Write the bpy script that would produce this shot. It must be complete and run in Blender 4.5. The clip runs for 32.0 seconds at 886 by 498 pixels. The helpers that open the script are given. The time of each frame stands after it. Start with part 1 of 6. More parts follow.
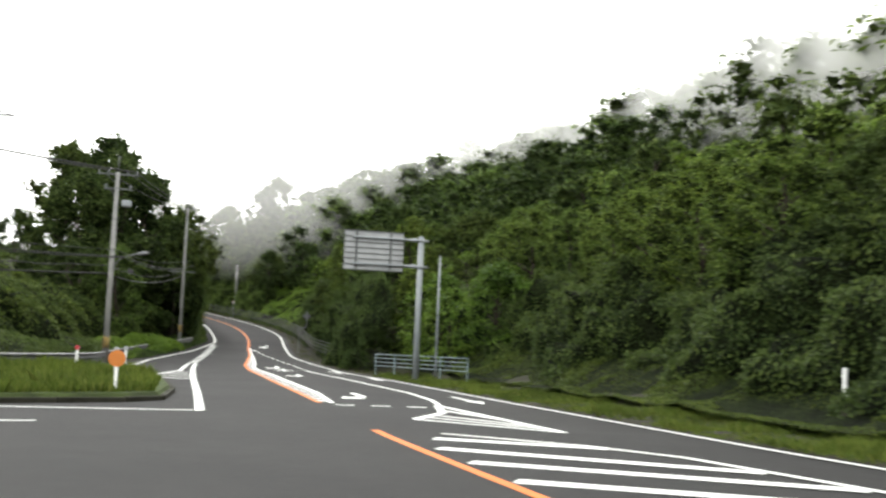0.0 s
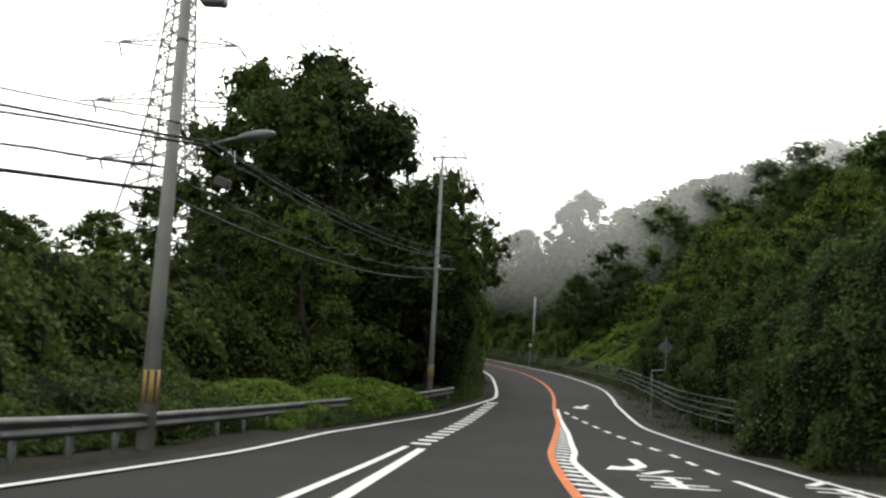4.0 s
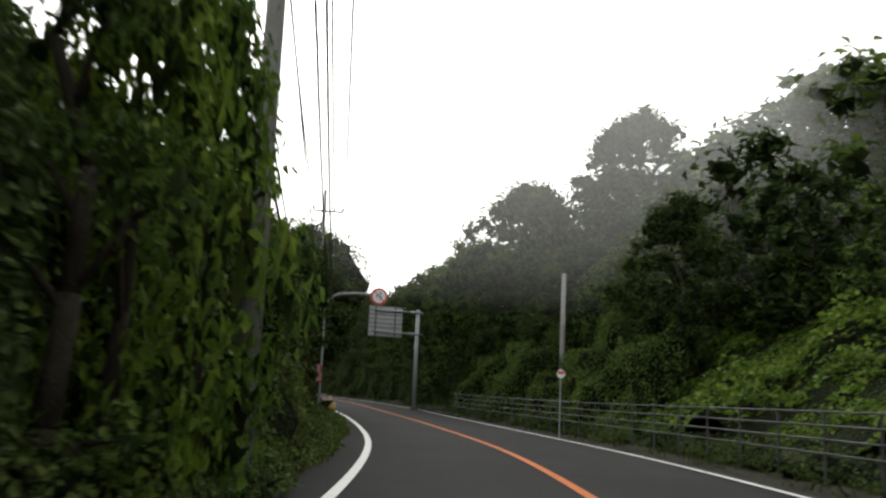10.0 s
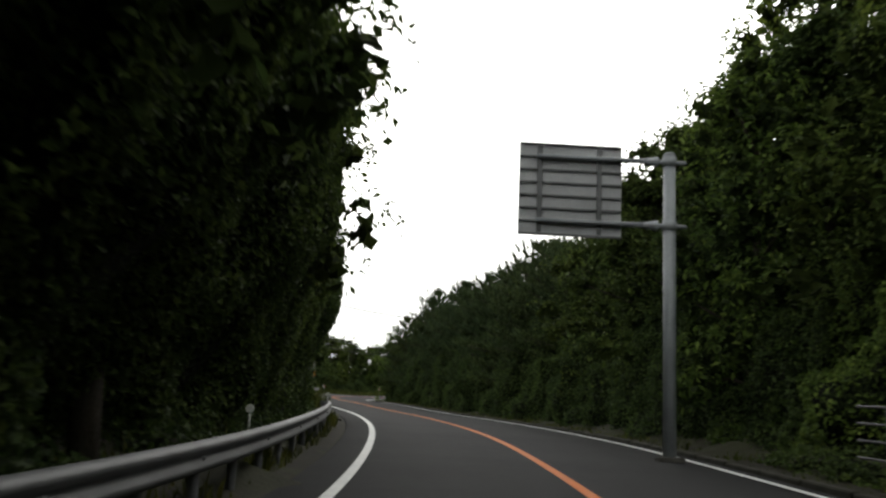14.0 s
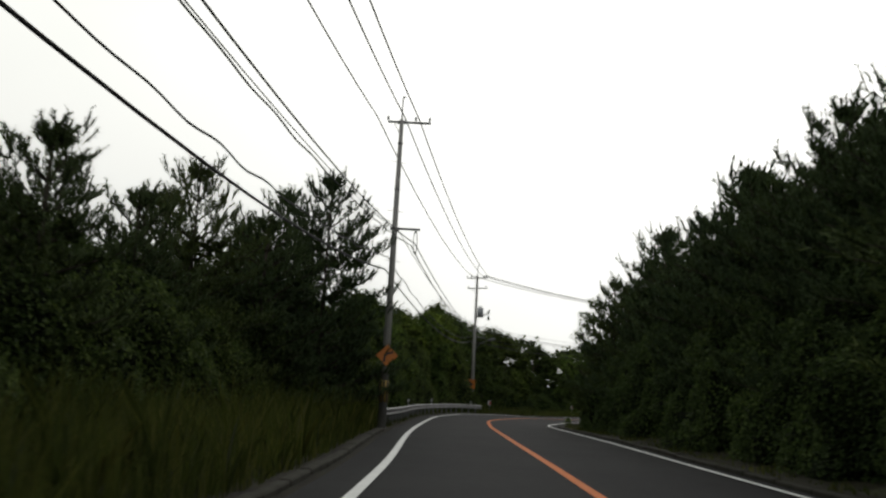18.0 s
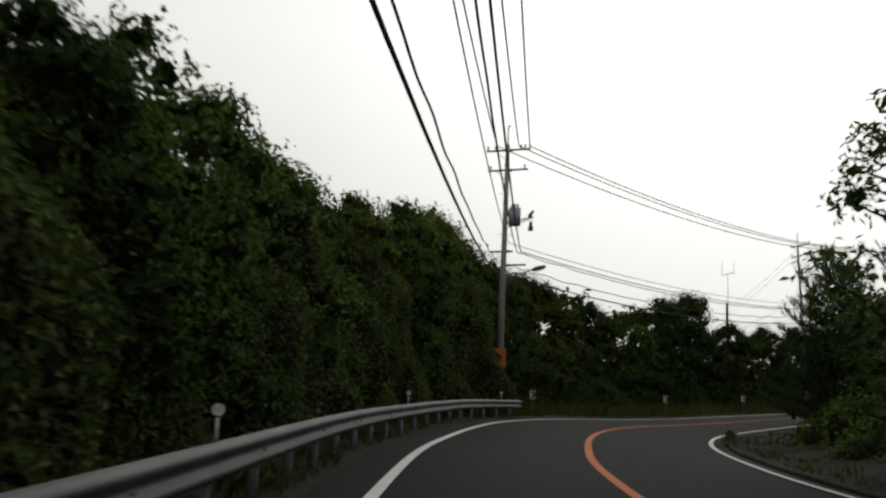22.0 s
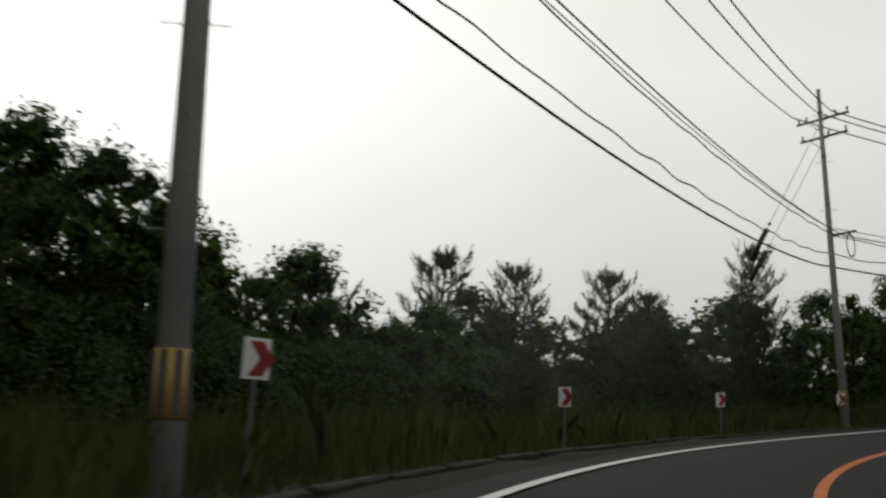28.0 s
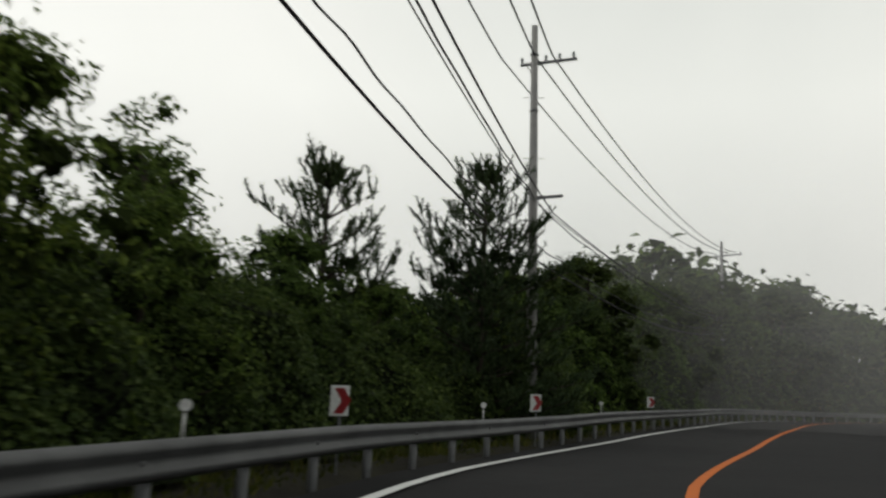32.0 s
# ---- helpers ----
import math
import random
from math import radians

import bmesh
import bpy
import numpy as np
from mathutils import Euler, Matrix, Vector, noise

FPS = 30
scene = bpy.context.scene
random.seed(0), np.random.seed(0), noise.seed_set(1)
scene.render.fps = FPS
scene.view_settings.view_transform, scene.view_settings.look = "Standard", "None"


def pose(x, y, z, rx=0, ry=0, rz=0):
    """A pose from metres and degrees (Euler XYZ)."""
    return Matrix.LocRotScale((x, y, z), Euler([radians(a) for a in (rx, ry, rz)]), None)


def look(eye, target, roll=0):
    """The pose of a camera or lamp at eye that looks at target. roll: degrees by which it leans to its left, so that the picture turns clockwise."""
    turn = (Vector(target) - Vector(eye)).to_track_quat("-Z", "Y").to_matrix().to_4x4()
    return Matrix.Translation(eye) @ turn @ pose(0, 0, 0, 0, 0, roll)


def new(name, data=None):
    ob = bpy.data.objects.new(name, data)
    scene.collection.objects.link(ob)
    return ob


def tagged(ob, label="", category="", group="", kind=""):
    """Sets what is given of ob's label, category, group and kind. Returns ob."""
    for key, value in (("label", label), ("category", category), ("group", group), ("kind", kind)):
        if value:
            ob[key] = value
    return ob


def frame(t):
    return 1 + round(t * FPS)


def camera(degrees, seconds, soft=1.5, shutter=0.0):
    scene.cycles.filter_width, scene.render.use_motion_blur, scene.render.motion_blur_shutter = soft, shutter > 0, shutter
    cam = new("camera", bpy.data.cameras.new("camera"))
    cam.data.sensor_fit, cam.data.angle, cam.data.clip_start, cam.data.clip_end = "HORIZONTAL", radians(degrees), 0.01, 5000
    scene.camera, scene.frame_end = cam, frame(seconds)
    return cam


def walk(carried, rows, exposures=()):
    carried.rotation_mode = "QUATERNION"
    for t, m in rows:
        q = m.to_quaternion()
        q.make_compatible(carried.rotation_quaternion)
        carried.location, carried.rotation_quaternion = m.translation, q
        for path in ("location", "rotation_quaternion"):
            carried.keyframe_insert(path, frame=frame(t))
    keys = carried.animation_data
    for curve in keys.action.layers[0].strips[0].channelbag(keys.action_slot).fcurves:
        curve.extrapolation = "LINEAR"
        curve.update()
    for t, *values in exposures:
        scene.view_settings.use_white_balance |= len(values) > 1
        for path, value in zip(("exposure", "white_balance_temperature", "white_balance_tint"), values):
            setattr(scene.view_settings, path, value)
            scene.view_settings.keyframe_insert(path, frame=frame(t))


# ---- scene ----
# ---------- camera ----------
cam = camera(44.452, 32.0, soft=2.4, shutter=0.3)
PATH = [
    (0.0, look((0.034, 0.361, 1.234), (0.064, 20.265, 3.194), 2.409)),
    (0.5, look((-0.122, 4.881, 1.136), (-2.277, 24.635, 3.402), 2.324)),
    (1.0, look((-0.600, 9.564, 1.092), (-3.955, 29.112, 3.665), 2.392)),
    (1.5, look((-1.361, 14.480, 1.095), (-5.561, 33.854, 3.740), 2.556)),
    (2.0, look((-2.383, 19.575, 1.129), (-7.133, 38.812, 3.844), 2.761)),
    (2.5, look((-3.512, 24.819, 1.156), (-8.479, 44.011, 3.797), 2.832)),
    (3.0, look((-4.696, 30.116, 1.168), (-9.859, 49.260, 3.786), 2.867)),
    (3.5, look((-5.916, 35.455, 1.186), (-11.229, 54.550, 3.865), 2.985)),
    (4.0, look((-7.161, 40.835, 1.228), (-12.569, 59.888, 4.012), 3.217)),
    (4.5, look((-8.417, 46.258, 1.279), (-13.849, 65.292, 4.140), 3.508)),
    (5.0, look((-9.671, 51.730, 1.310), (-15.040, 70.802, 4.035), 3.662)),
    (5.5, look((-10.911, 57.264, 1.323), (-16.091, 76.384, 4.073), 3.872)),
    (6.0, look((-12.129, 62.894, 1.356), (-17.025, 82.059, 4.307), 3.497)),
    (6.5, look((-13.270, 68.633, 1.451), (-17.859, 87.852, 4.545), 3.343)),
    (7.0, look((-14.323, 74.411, 1.643), (-18.630, 93.654, 4.988), 3.247)),
    (7.5, look((-15.259, 80.179, 1.966), (-19.415, 99.414, 5.536), 3.289)),
    (8.0, look((-16.182, 85.901, 2.349), (-20.431, 105.115, 5.920), 3.429)),
    (8.5, look((-17.207, 91.566, 2.734), (-21.778, 110.625, 6.716), 2.801)),
    (9.0, look((-18.335, 97.223, 3.105), (-23.315, 116.213, 6.927), 2.219)),
    (9.5, look((-19.612, 102.835, 3.473), (-24.857, 121.725, 7.433), 2.435)),
    (10.0, look((-21.001, 108.454, 3.832), (-26.535, 127.264, 7.774), 2.693)),
    (10.5, look((-22.489, 114.095, 4.176), (-28.381, 132.808, 8.062), 2.825)),
    (11.0, look((-24.090, 119.739, 4.519), (-30.410, 138.292, 8.501), 2.261)),
    (11.5, look((-25.844, 125.380, 4.881), (-32.618, 143.769, 8.875), 2.219)),
    (12.0, look((-27.785, 130.959, 5.251), (-34.950, 149.186, 9.303), 2.039)),
    (12.5, look((-29.858, 136.472, 5.618), (-37.340, 154.583, 9.620), 2.538)),
    (13.0, look((-31.949, 141.929, 5.972), (-39.812, 159.857, 10.064), 3.626)),
    (13.5, look((-34.003, 147.306, 6.380), (-42.314, 165.027, 10.487), 2.898)),
    (14.0, look((-36.134, 152.552, 6.788), (-44.934, 170.034, 10.905), 2.481)),
    (14.5, look((-38.462, 157.645, 7.216), (-47.752, 174.840, 11.460), 2.789)),
    (15.0, look((-40.911, 162.716, 7.650), (-50.638, 179.666, 11.903), 2.870)),
    (15.5, look((-43.482, 167.761, 8.083), (-53.584, 184.494, 12.322), 2.814)),
    (16.0, look((-46.175, 172.758, 8.515), (-56.606, 189.295, 12.723), 2.769)),
    (16.5, look((-48.993, 177.678, 8.944), (-59.741, 194.020, 13.116), 2.883)),
    (17.0, look((-51.954, 182.480, 9.374), (-63.063, 198.558, 13.627), 3.257)),
    (17.5, look((-55.015, 187.230, 9.801), (-66.431, 203.113, 13.978), 3.110)),
    (18.0, look((-58.175, 192.010, 10.229), (-69.985, 207.576, 14.496), 3.259)),
    (18.5, look((-61.495, 196.730, 10.672), (-73.562, 212.089, 14.971), 2.937)),
    (19.0, look((-64.893, 201.399, 11.124), (-77.121, 216.650, 15.355), 2.222)),
    (19.5, look((-68.323, 205.922, 11.592), (-80.616, 221.096, 15.910), 2.282)),
    (20.0, look((-71.854, 210.290, 12.071), (-84.177, 225.461, 16.310), 2.398)),
    (20.5, look((-75.330, 214.671, 12.549), (-87.554, 229.928, 16.768), 2.576)),
    (21.0, look((-78.751, 219.140, 13.019), (-90.851, 234.512, 17.176), 2.460)),
    (21.5, look((-82.092, 223.763, 13.468), (-94.033, 239.284, 17.530), 2.654)),
    (22.0, look((-85.375, 228.540, 13.894), (-97.194, 244.166, 17.912), 2.855)),
    (22.5, look((-88.667, 233.437, 14.320), (-100.320, 249.197, 18.299), 2.521)),
    (23.0, look((-91.903, 238.417, 14.766), (-103.287, 254.348, 18.843), 1.660)),
    (23.5, look((-95.034, 243.416, 15.215), (-105.882, 259.728, 19.243), 0.945)),
    (24.0, look((-97.978, 248.431, 15.659), (-108.226, 265.093, 19.827), 0.998)),
    (24.5, look((-100.696, 253.620, 16.114), (-110.213, 270.739, 20.157), 0.427)),
    (25.0, look((-103.167, 258.926, 16.570), (-111.732, 276.538, 20.623), 0.822)),
    (25.5, look((-105.275, 264.388, 17.006), (-112.613, 282.555, 21.022), 1.621)),
    (26.0, look((-106.931, 270.025, 17.401), (-112.791, 288.727, 21.389), 2.509)),
    (26.5, look((-108.090, 275.793, 17.790), (-112.285, 294.921, 21.855), 3.222)),
    (27.0, look((-108.723, 281.615, 18.215), (-111.020, 301.013, 22.505), 3.344)),
    (27.5, look((-108.781, 287.370, 18.687), (-109.004, 306.896, 23.008), 3.527)),
    (28.0, look((-108.283, 292.886, 19.193), (-106.417, 312.276, 23.727), 3.432)),
    (28.5, look((-107.095, 298.243, 19.699), (-102.917, 317.278, 24.198), 3.265)),
    (29.0, look((-105.299, 303.415, 20.195), (-98.984, 321.819, 24.824), 3.127)),
    (29.5, look((-102.902, 308.411, 20.780), (-94.489, 325.895, 25.631), 3.161)),
    (30.0, look((-99.955, 313.104, 21.415), (-89.582, 329.520, 26.203), 3.368)),
    (30.5, look((-96.509, 317.410, 22.074), (-84.444, 332.603, 26.933), 3.011)),
    (31.0, look((-92.635, 321.295, 22.736), (-79.139, 335.222, 27.624), 3.164)),
    (31.5, look((-88.359, 324.827, 23.435), (-73.582, 337.307, 28.524), 3.373)),
    (32.0, look((-83.761, 328.024, 24.158), (-67.823, 339.008, 29.190), 3.027)),
]
walk(cam, PATH, [(0.0, 1.25), (1.0, 0.1), (2.0, -0.1), (5.0, 0.6), (6.0, 0.6), (9.0, 0.3), (13.0, 0.18), (17.0, -0.65), (20.0, -1.0), (24.0, -1.2), (28.0, -1.15), (32.0, -0.8)])

# ---------- world and sun: thin overcast ----------
world = bpy.data.worlds.new("overcast_sky")
scene.world = world
world.use_nodes = True
wn, wl = world.node_tree.nodes, world.node_tree.links
wn.clear()
sky = wn.new("ShaderNodeTexSky")
sky.sky_type, sky.sun_disc = "NISHITA", False
sky.sun_elevation, sky.sun_rotation = radians(38), radians(-20)
sky.dust_density, sky.air_density = 6.0, 1.0
grey = wn.new("ShaderNodeHueSaturation")
grey.inputs["Saturation"].default_value = 0.12
wl.new(sky.outputs[0], grey.inputs["Color"])
bg_sky = wn.new("ShaderNodeBackground")
bg_sky.inputs["Strength"].default_value = 0.05
wl.new(grey.outputs[0], bg_sky.inputs["Color"])
# the cloud sheet: uneven white, slightly greyer low down
coord = wn.new("ShaderNodeTexCoord")
cloud = wn.new("ShaderNodeTexNoise")
cloud.inputs["Scale"].default_value, cloud.inputs["Detail"].default_value = 1.6, 5.0
wl.new(coord.outputs["Generated"], cloud.inputs["Vector"])
ramp = wn.new("ShaderNodeValToRGB")
ramp.color_ramp.elements[0].color = (0.80, 0.82, 0.78, 1)
ramp.color_ramp.elements[1].color = (0.98, 0.98, 0.935, 1)
ramp.color_ramp.elements[0].position, ramp.color_ramp.elements[1].position = 0.3, 0.65
wl.new(cloud.outputs["Fac"], ramp.inputs[0])
bg_cloud = wn.new("ShaderNodeBackground")
bg_cloud.inputs["Strength"].default_value = 1.55
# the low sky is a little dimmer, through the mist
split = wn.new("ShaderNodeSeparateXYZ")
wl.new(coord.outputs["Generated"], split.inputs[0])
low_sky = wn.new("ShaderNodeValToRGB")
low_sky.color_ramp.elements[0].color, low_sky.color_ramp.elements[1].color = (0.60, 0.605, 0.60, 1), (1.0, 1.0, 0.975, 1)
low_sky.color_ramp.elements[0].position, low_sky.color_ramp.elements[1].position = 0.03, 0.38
# the sky overhead, out of view, is dimmed to keep light off the road
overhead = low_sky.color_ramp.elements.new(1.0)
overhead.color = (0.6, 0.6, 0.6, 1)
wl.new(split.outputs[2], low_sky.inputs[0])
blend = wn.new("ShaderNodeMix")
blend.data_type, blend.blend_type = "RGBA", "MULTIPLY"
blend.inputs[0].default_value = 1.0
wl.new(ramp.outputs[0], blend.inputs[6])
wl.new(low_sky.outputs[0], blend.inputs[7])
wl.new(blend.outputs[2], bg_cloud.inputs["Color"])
both = wn.new("ShaderNodeAddShader")
wl.new(bg_sky.outputs[0], both.inputs[0])
wl.new(bg_cloud.outputs[0], both.inputs[1])
wout = wn.new("ShaderNodeOutputWorld")
wl.new(both.outputs[0], wout.inputs[0])
sun = new("sun", bpy.data.lights.new("sun", "SUN"))
sun.data.energy, sun.data.angle, sun.data.color = 0.6, radians(25), (1.0, 0.97, 0.92)
sun.matrix_world = look((0, 0, 100), (-20, -75, 30))

# ---------- materials ----------
def material(name, build, rough=0.7, metal=0.0):
    m = bpy.data.materials.new(name)
    m.use_nodes = True
    nt = m.node_tree
    p = nt.nodes["Principled BSDF"]
    p.inputs["Roughness"].default_value, p.inputs["Metallic"].default_value = rough, metal
    build(nt, p)
    return m


def node(nt, kind, **values):
    n = nt.nodes.new(kind)
    for k, v in values.items():
        n.inputs[k].default_value = v
    return n


def noise_tex(nt, scale, detail=4.0, coords="Object", stretch=None):
    tc = nt.nodes.new("ShaderNodeTexCoord")
    n = node(nt, "ShaderNodeTexNoise", Scale=scale, Detail=detail)
    if stretch:
        mp = nt.nodes.new("ShaderNodeMapping")
        mp.inputs["Scale"].default_value = stretch
        nt.links.new(tc.outputs[coords], mp.inputs["Vector"])
        nt.links.new(mp.outputs[0], n.inputs["Vector"])
    else:
        nt.links.new(tc.outputs[coords], n.inputs["Vector"])
    return n


def ramp_of(nt, fac, stops):
    r = nt.nodes.new("ShaderNodeValToRGB")
    e = r.color_ramp.elements
    while len(e) < len(stops):
        e.new(0.5)
    for el, (pos, col) in zip(e, stops):
        el.position, el.color = pos, (*col, 1)
    nt.links.new(fac, r.inputs[0])
    return r


def mixed(nt, a, b, fac, kind="MIX"):
    m = nt.nodes.new("ShaderNodeMix")
    m.data_type, m.blend_type = "RGBA", kind
    for sock, v in ((m.inputs[0], fac), (m.inputs[6], a), (m.inputs[7], b)):
        if hasattr(v, "is_output"):
            nt.links.new(v, sock)
        else:
            sock.default_value = v if not isinstance(v, tuple) else (*v, 1)
    return m.outputs[2]


def bump(nt, p, height, strength, distance):
    b = node(nt, "ShaderNodeBump", Strength=strength, Distance=distance)
    nt.links.new(height, b.inputs["Height"])
    nt.links.new(b.outputs[0], p.inputs["Normal"])


def two_scale(c0, c1, big, small, bump_by=0.3, dist=0.01, small_mix=0.35):
    """Colour that wanders between c0 and c1 at a large scale, with fine grain."""
    def build(nt, p):
        n1, n2 = noise_tex(nt, big), noise_tex(nt, small, 6.0)
        r1 = ramp_of(nt, n1.outputs["Fac"], ((0.32, c0), (0.68, c1)))
        r2 = ramp_of(nt, n2.outputs["Fac"], ((0.3, (0.55, 0.55, 0.55)), (0.7, (1.3, 1.3, 1.3))))
        nt.links.new(mixed(nt, r1.outputs[0], r2.outputs[0], small_mix, "MULTIPLY"), p.inputs["Base Color"])
        bump(nt, p, n2.outputs["Fac"], bump_by, dist)
    return build


def leafy(c_dark, c_mid, c_light, glow=0.35):
    """Leaves: each leaf and each plant differs; light comes through them."""
    def build(nt, p):
        geo, info = nt.nodes.new("ShaderNodeNewGeometry"), nt.nodes.new("ShaderNodeObjectInfo")
        r = ramp_of(nt, geo.outputs["Random Per Island"], ((0.0, c_dark), (0.55, c_mid), (1.0, c_light)))
        o = ramp_of(nt, info.outputs["Random"], ((0.0, (0.72, 0.78, 0.8)), (0.5, (1.0, 1.0, 1.0)), (1.0, (1.14, 1.06, 0.85))))
        n = noise_tex(nt, 0.35, 2.0)
        v = ramp_of(nt, n.outputs["Fac"], ((0.3, (0.7, 0.75, 0.75)), (0.7, (1.2, 1.2, 1.0))))
        col = mixed(nt, mixed(nt, r.outputs[0], o.outputs[0], 1.0, "MULTIPLY"), v.outputs[0], 1.0, "MULTIPLY")
        nt.links.new(col, p.inputs["Base Color"])
        p.inputs["Specular IOR Level"].default_value = 0.1
        t = nt.nodes.new("ShaderNodeBsdfTranslucent")
        nt.links.new(col, t.inputs["Color"])
        mx = nt.nodes.new("ShaderNodeMixShader")
        mx.inputs[0].default_value = glow
        nt.links.new(p.outputs[0], mx.inputs[1])
        nt.links.new(t.outputs[0], mx.inputs[2])
        nt.links.new(mx.outputs[0], nt.nodes["Material Output"].inputs[0])
    return build


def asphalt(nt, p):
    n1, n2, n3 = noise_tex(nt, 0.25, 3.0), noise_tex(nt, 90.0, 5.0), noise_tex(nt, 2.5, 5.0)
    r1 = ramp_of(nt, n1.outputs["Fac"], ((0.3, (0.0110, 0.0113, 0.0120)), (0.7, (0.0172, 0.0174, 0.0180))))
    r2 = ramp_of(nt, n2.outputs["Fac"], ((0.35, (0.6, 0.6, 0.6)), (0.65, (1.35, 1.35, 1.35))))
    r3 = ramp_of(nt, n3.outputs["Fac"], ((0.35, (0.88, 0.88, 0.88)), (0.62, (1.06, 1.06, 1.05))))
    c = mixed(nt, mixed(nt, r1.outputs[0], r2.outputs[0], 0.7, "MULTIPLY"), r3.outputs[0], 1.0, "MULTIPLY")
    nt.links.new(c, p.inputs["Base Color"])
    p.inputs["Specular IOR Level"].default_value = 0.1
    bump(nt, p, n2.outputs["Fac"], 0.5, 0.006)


def road_paint(col):
    def build(nt, p):
        n1, n2 = noise_tex(nt, 60.0, 6.0), noise_tex(nt, 3.0, 3.0)
        w = ramp_of(nt, n1.outputs["Fac"], ((0.22, (0.08, 0.08, 0.08)), (0.36, col)))
        v = ramp_of(nt, n2.outputs["Fac"], ((0.3, (0.84, 0.84, 0.84)), (0.7, (1.0, 1.0, 1.0))))
        nt.links.new(mixed(nt, w.outputs[0], v.outputs[0], 1.0, "MULTIPLY"), p.inputs["Base Color"])
        p.inputs["Specular IOR Level"].default_value = 0.15
        bump(nt, p, n1.outputs["Fac"], 0.3, 0.003)
    return build


def plain(col, rough=0.5, metal=0.0, name="paint", var=0.2):
    c0 = tuple(c * (1 - var) for c in col)
    return material(name, two_scale(c0, col, 1.5, 40.0, 0.12, 0.003, 0.4), rough, metal)


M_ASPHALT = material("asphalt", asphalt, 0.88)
M_WHITE = material("white_road_paint", road_paint((0.66, 0.67, 0.655)), 0.7)
M_ORANGE = material("orange_road_paint", road_paint((0.50, 0.118, 0.006)), 0.7)
M_SOIL = material("soil_and_litter", two_scale((0.016, 0.015, 0.010), (0.030, 0.034, 0.015), 0.6, 12.0, 0.8, 0.05), 0.95)
M_VERGE = material("verge_soil", two_scale((0.010, 0.009, 0.0065), (0.022, 0.021, 0.011), 0.8, 14.0, 0.8, 0.04), 0.95)
M_KERB = material("old_concrete", two_scale((0.035, 0.034, 0.031), (0.085, 0.082, 0.074), 1.2, 30.0, 0.5, 0.01), 0.9)
M_POLE = material("pole_concrete", two_scale((0.17, 0.17, 0.17), (0.26, 0.255, 0.245), 0.8, 45.0, 0.35, 0.006), 0.85)
M_GALV = material("galvanised_steel", two_scale((0.032, 0.034, 0.036), (0.075, 0.078, 0.08), 1.2, 35.0, 0.1, 0.002), 0.6, 0.3)
M_GREYP = plain((0.24, 0.26, 0.28), 0.5, 0.1, "grey_steel_paint")
M_DARK = plain((0.03, 0.03, 0.032), 0.6, 0.0, "black_rubber")
M_STEELD = plain((0.12, 0.125, 0.13), 0.55, 0.4, "weathered_steel")
M_SIGNW = plain((0.60, 0.61, 0.60), 0.45, 0.0, "white_sign_sheet", 0.1)
M_SIGNR = plain((0.45, 0.028, 0.035), 0.5, 0.0, "red_sign_sheet")
M_SIGNO = plain((0.55, 0.17, 0.02), 0.5, 0.0, "orange_sign_sheet")
M_SIGNB = plain((0.03, 0.07, 0.25), 0.5, 0.0, "blue_sign_sheet")
M_YELLOW = plain((0.36, 0.235, 0.045), 0.55, 0.0, "yellow_paint")
M_BARK = material("bark", two_scale((0.020, 0.017, 0.013), (0.052, 0.044, 0.034), 1.5, 25.0, 0.8, 0.03), 0.95)
M_LEAF = material("broad_leaves", leafy((0.042, 0.066, 0.015), (0.080, 0.124, 0.027), (0.135, 0.180, 0.042), 0.34), 0.65)
M_LEAF_DARK = material("dark_leaves", leafy((0.026, 0.041, 0.013), (0.050, 0.077, 0.022), (0.092, 0.124, 0.036), 0.32), 0.65)
M_PINE = material("pine_needles", leafy((0.030, 0.044, 0.020), (0.056, 0.082, 0.038), (0.100, 0.132, 0.062), 0.28), 0.65)
M_VINE = material("vine_leaves", leafy((0.05, 0.088, 0.014), (0.095, 0.155, 0.024), (0.15, 0.215, 0.04), 0.3), 0.6)
M_GRASS = material("tall_grass", leafy((0.028, 0.038, 0.009), (0.05, 0.066, 0.015), (0.1, 0.098, 0.028), 0.3), 0.7)
# darker copy of the leaves: a crown's inner shade is put into its colour
M_INNER_SHADE = material("shade_dark_inner_foliage", leafy((0.013, 0.019, 0.007), (0.026, 0.038, 0.012), (0.045, 0.062, 0.018), 0.25), 0.95)
M_WEED = material("rough_grass", leafy((0.046, 0.070, 0.013), (0.080, 0.116, 0.023), (0.13, 0.145, 0.04), 0.3), 0.7)
# mottled near-black green: the shade behind the leaves is put into its colour
def shade_mass(nt, p):
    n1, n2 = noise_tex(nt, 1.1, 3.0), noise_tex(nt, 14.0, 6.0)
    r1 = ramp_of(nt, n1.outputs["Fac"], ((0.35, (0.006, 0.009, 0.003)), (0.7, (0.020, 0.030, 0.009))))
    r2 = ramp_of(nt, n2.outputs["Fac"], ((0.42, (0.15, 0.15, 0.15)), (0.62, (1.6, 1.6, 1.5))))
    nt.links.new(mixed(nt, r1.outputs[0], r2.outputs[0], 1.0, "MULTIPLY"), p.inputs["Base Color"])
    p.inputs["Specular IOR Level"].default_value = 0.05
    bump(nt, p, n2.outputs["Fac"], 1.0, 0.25)


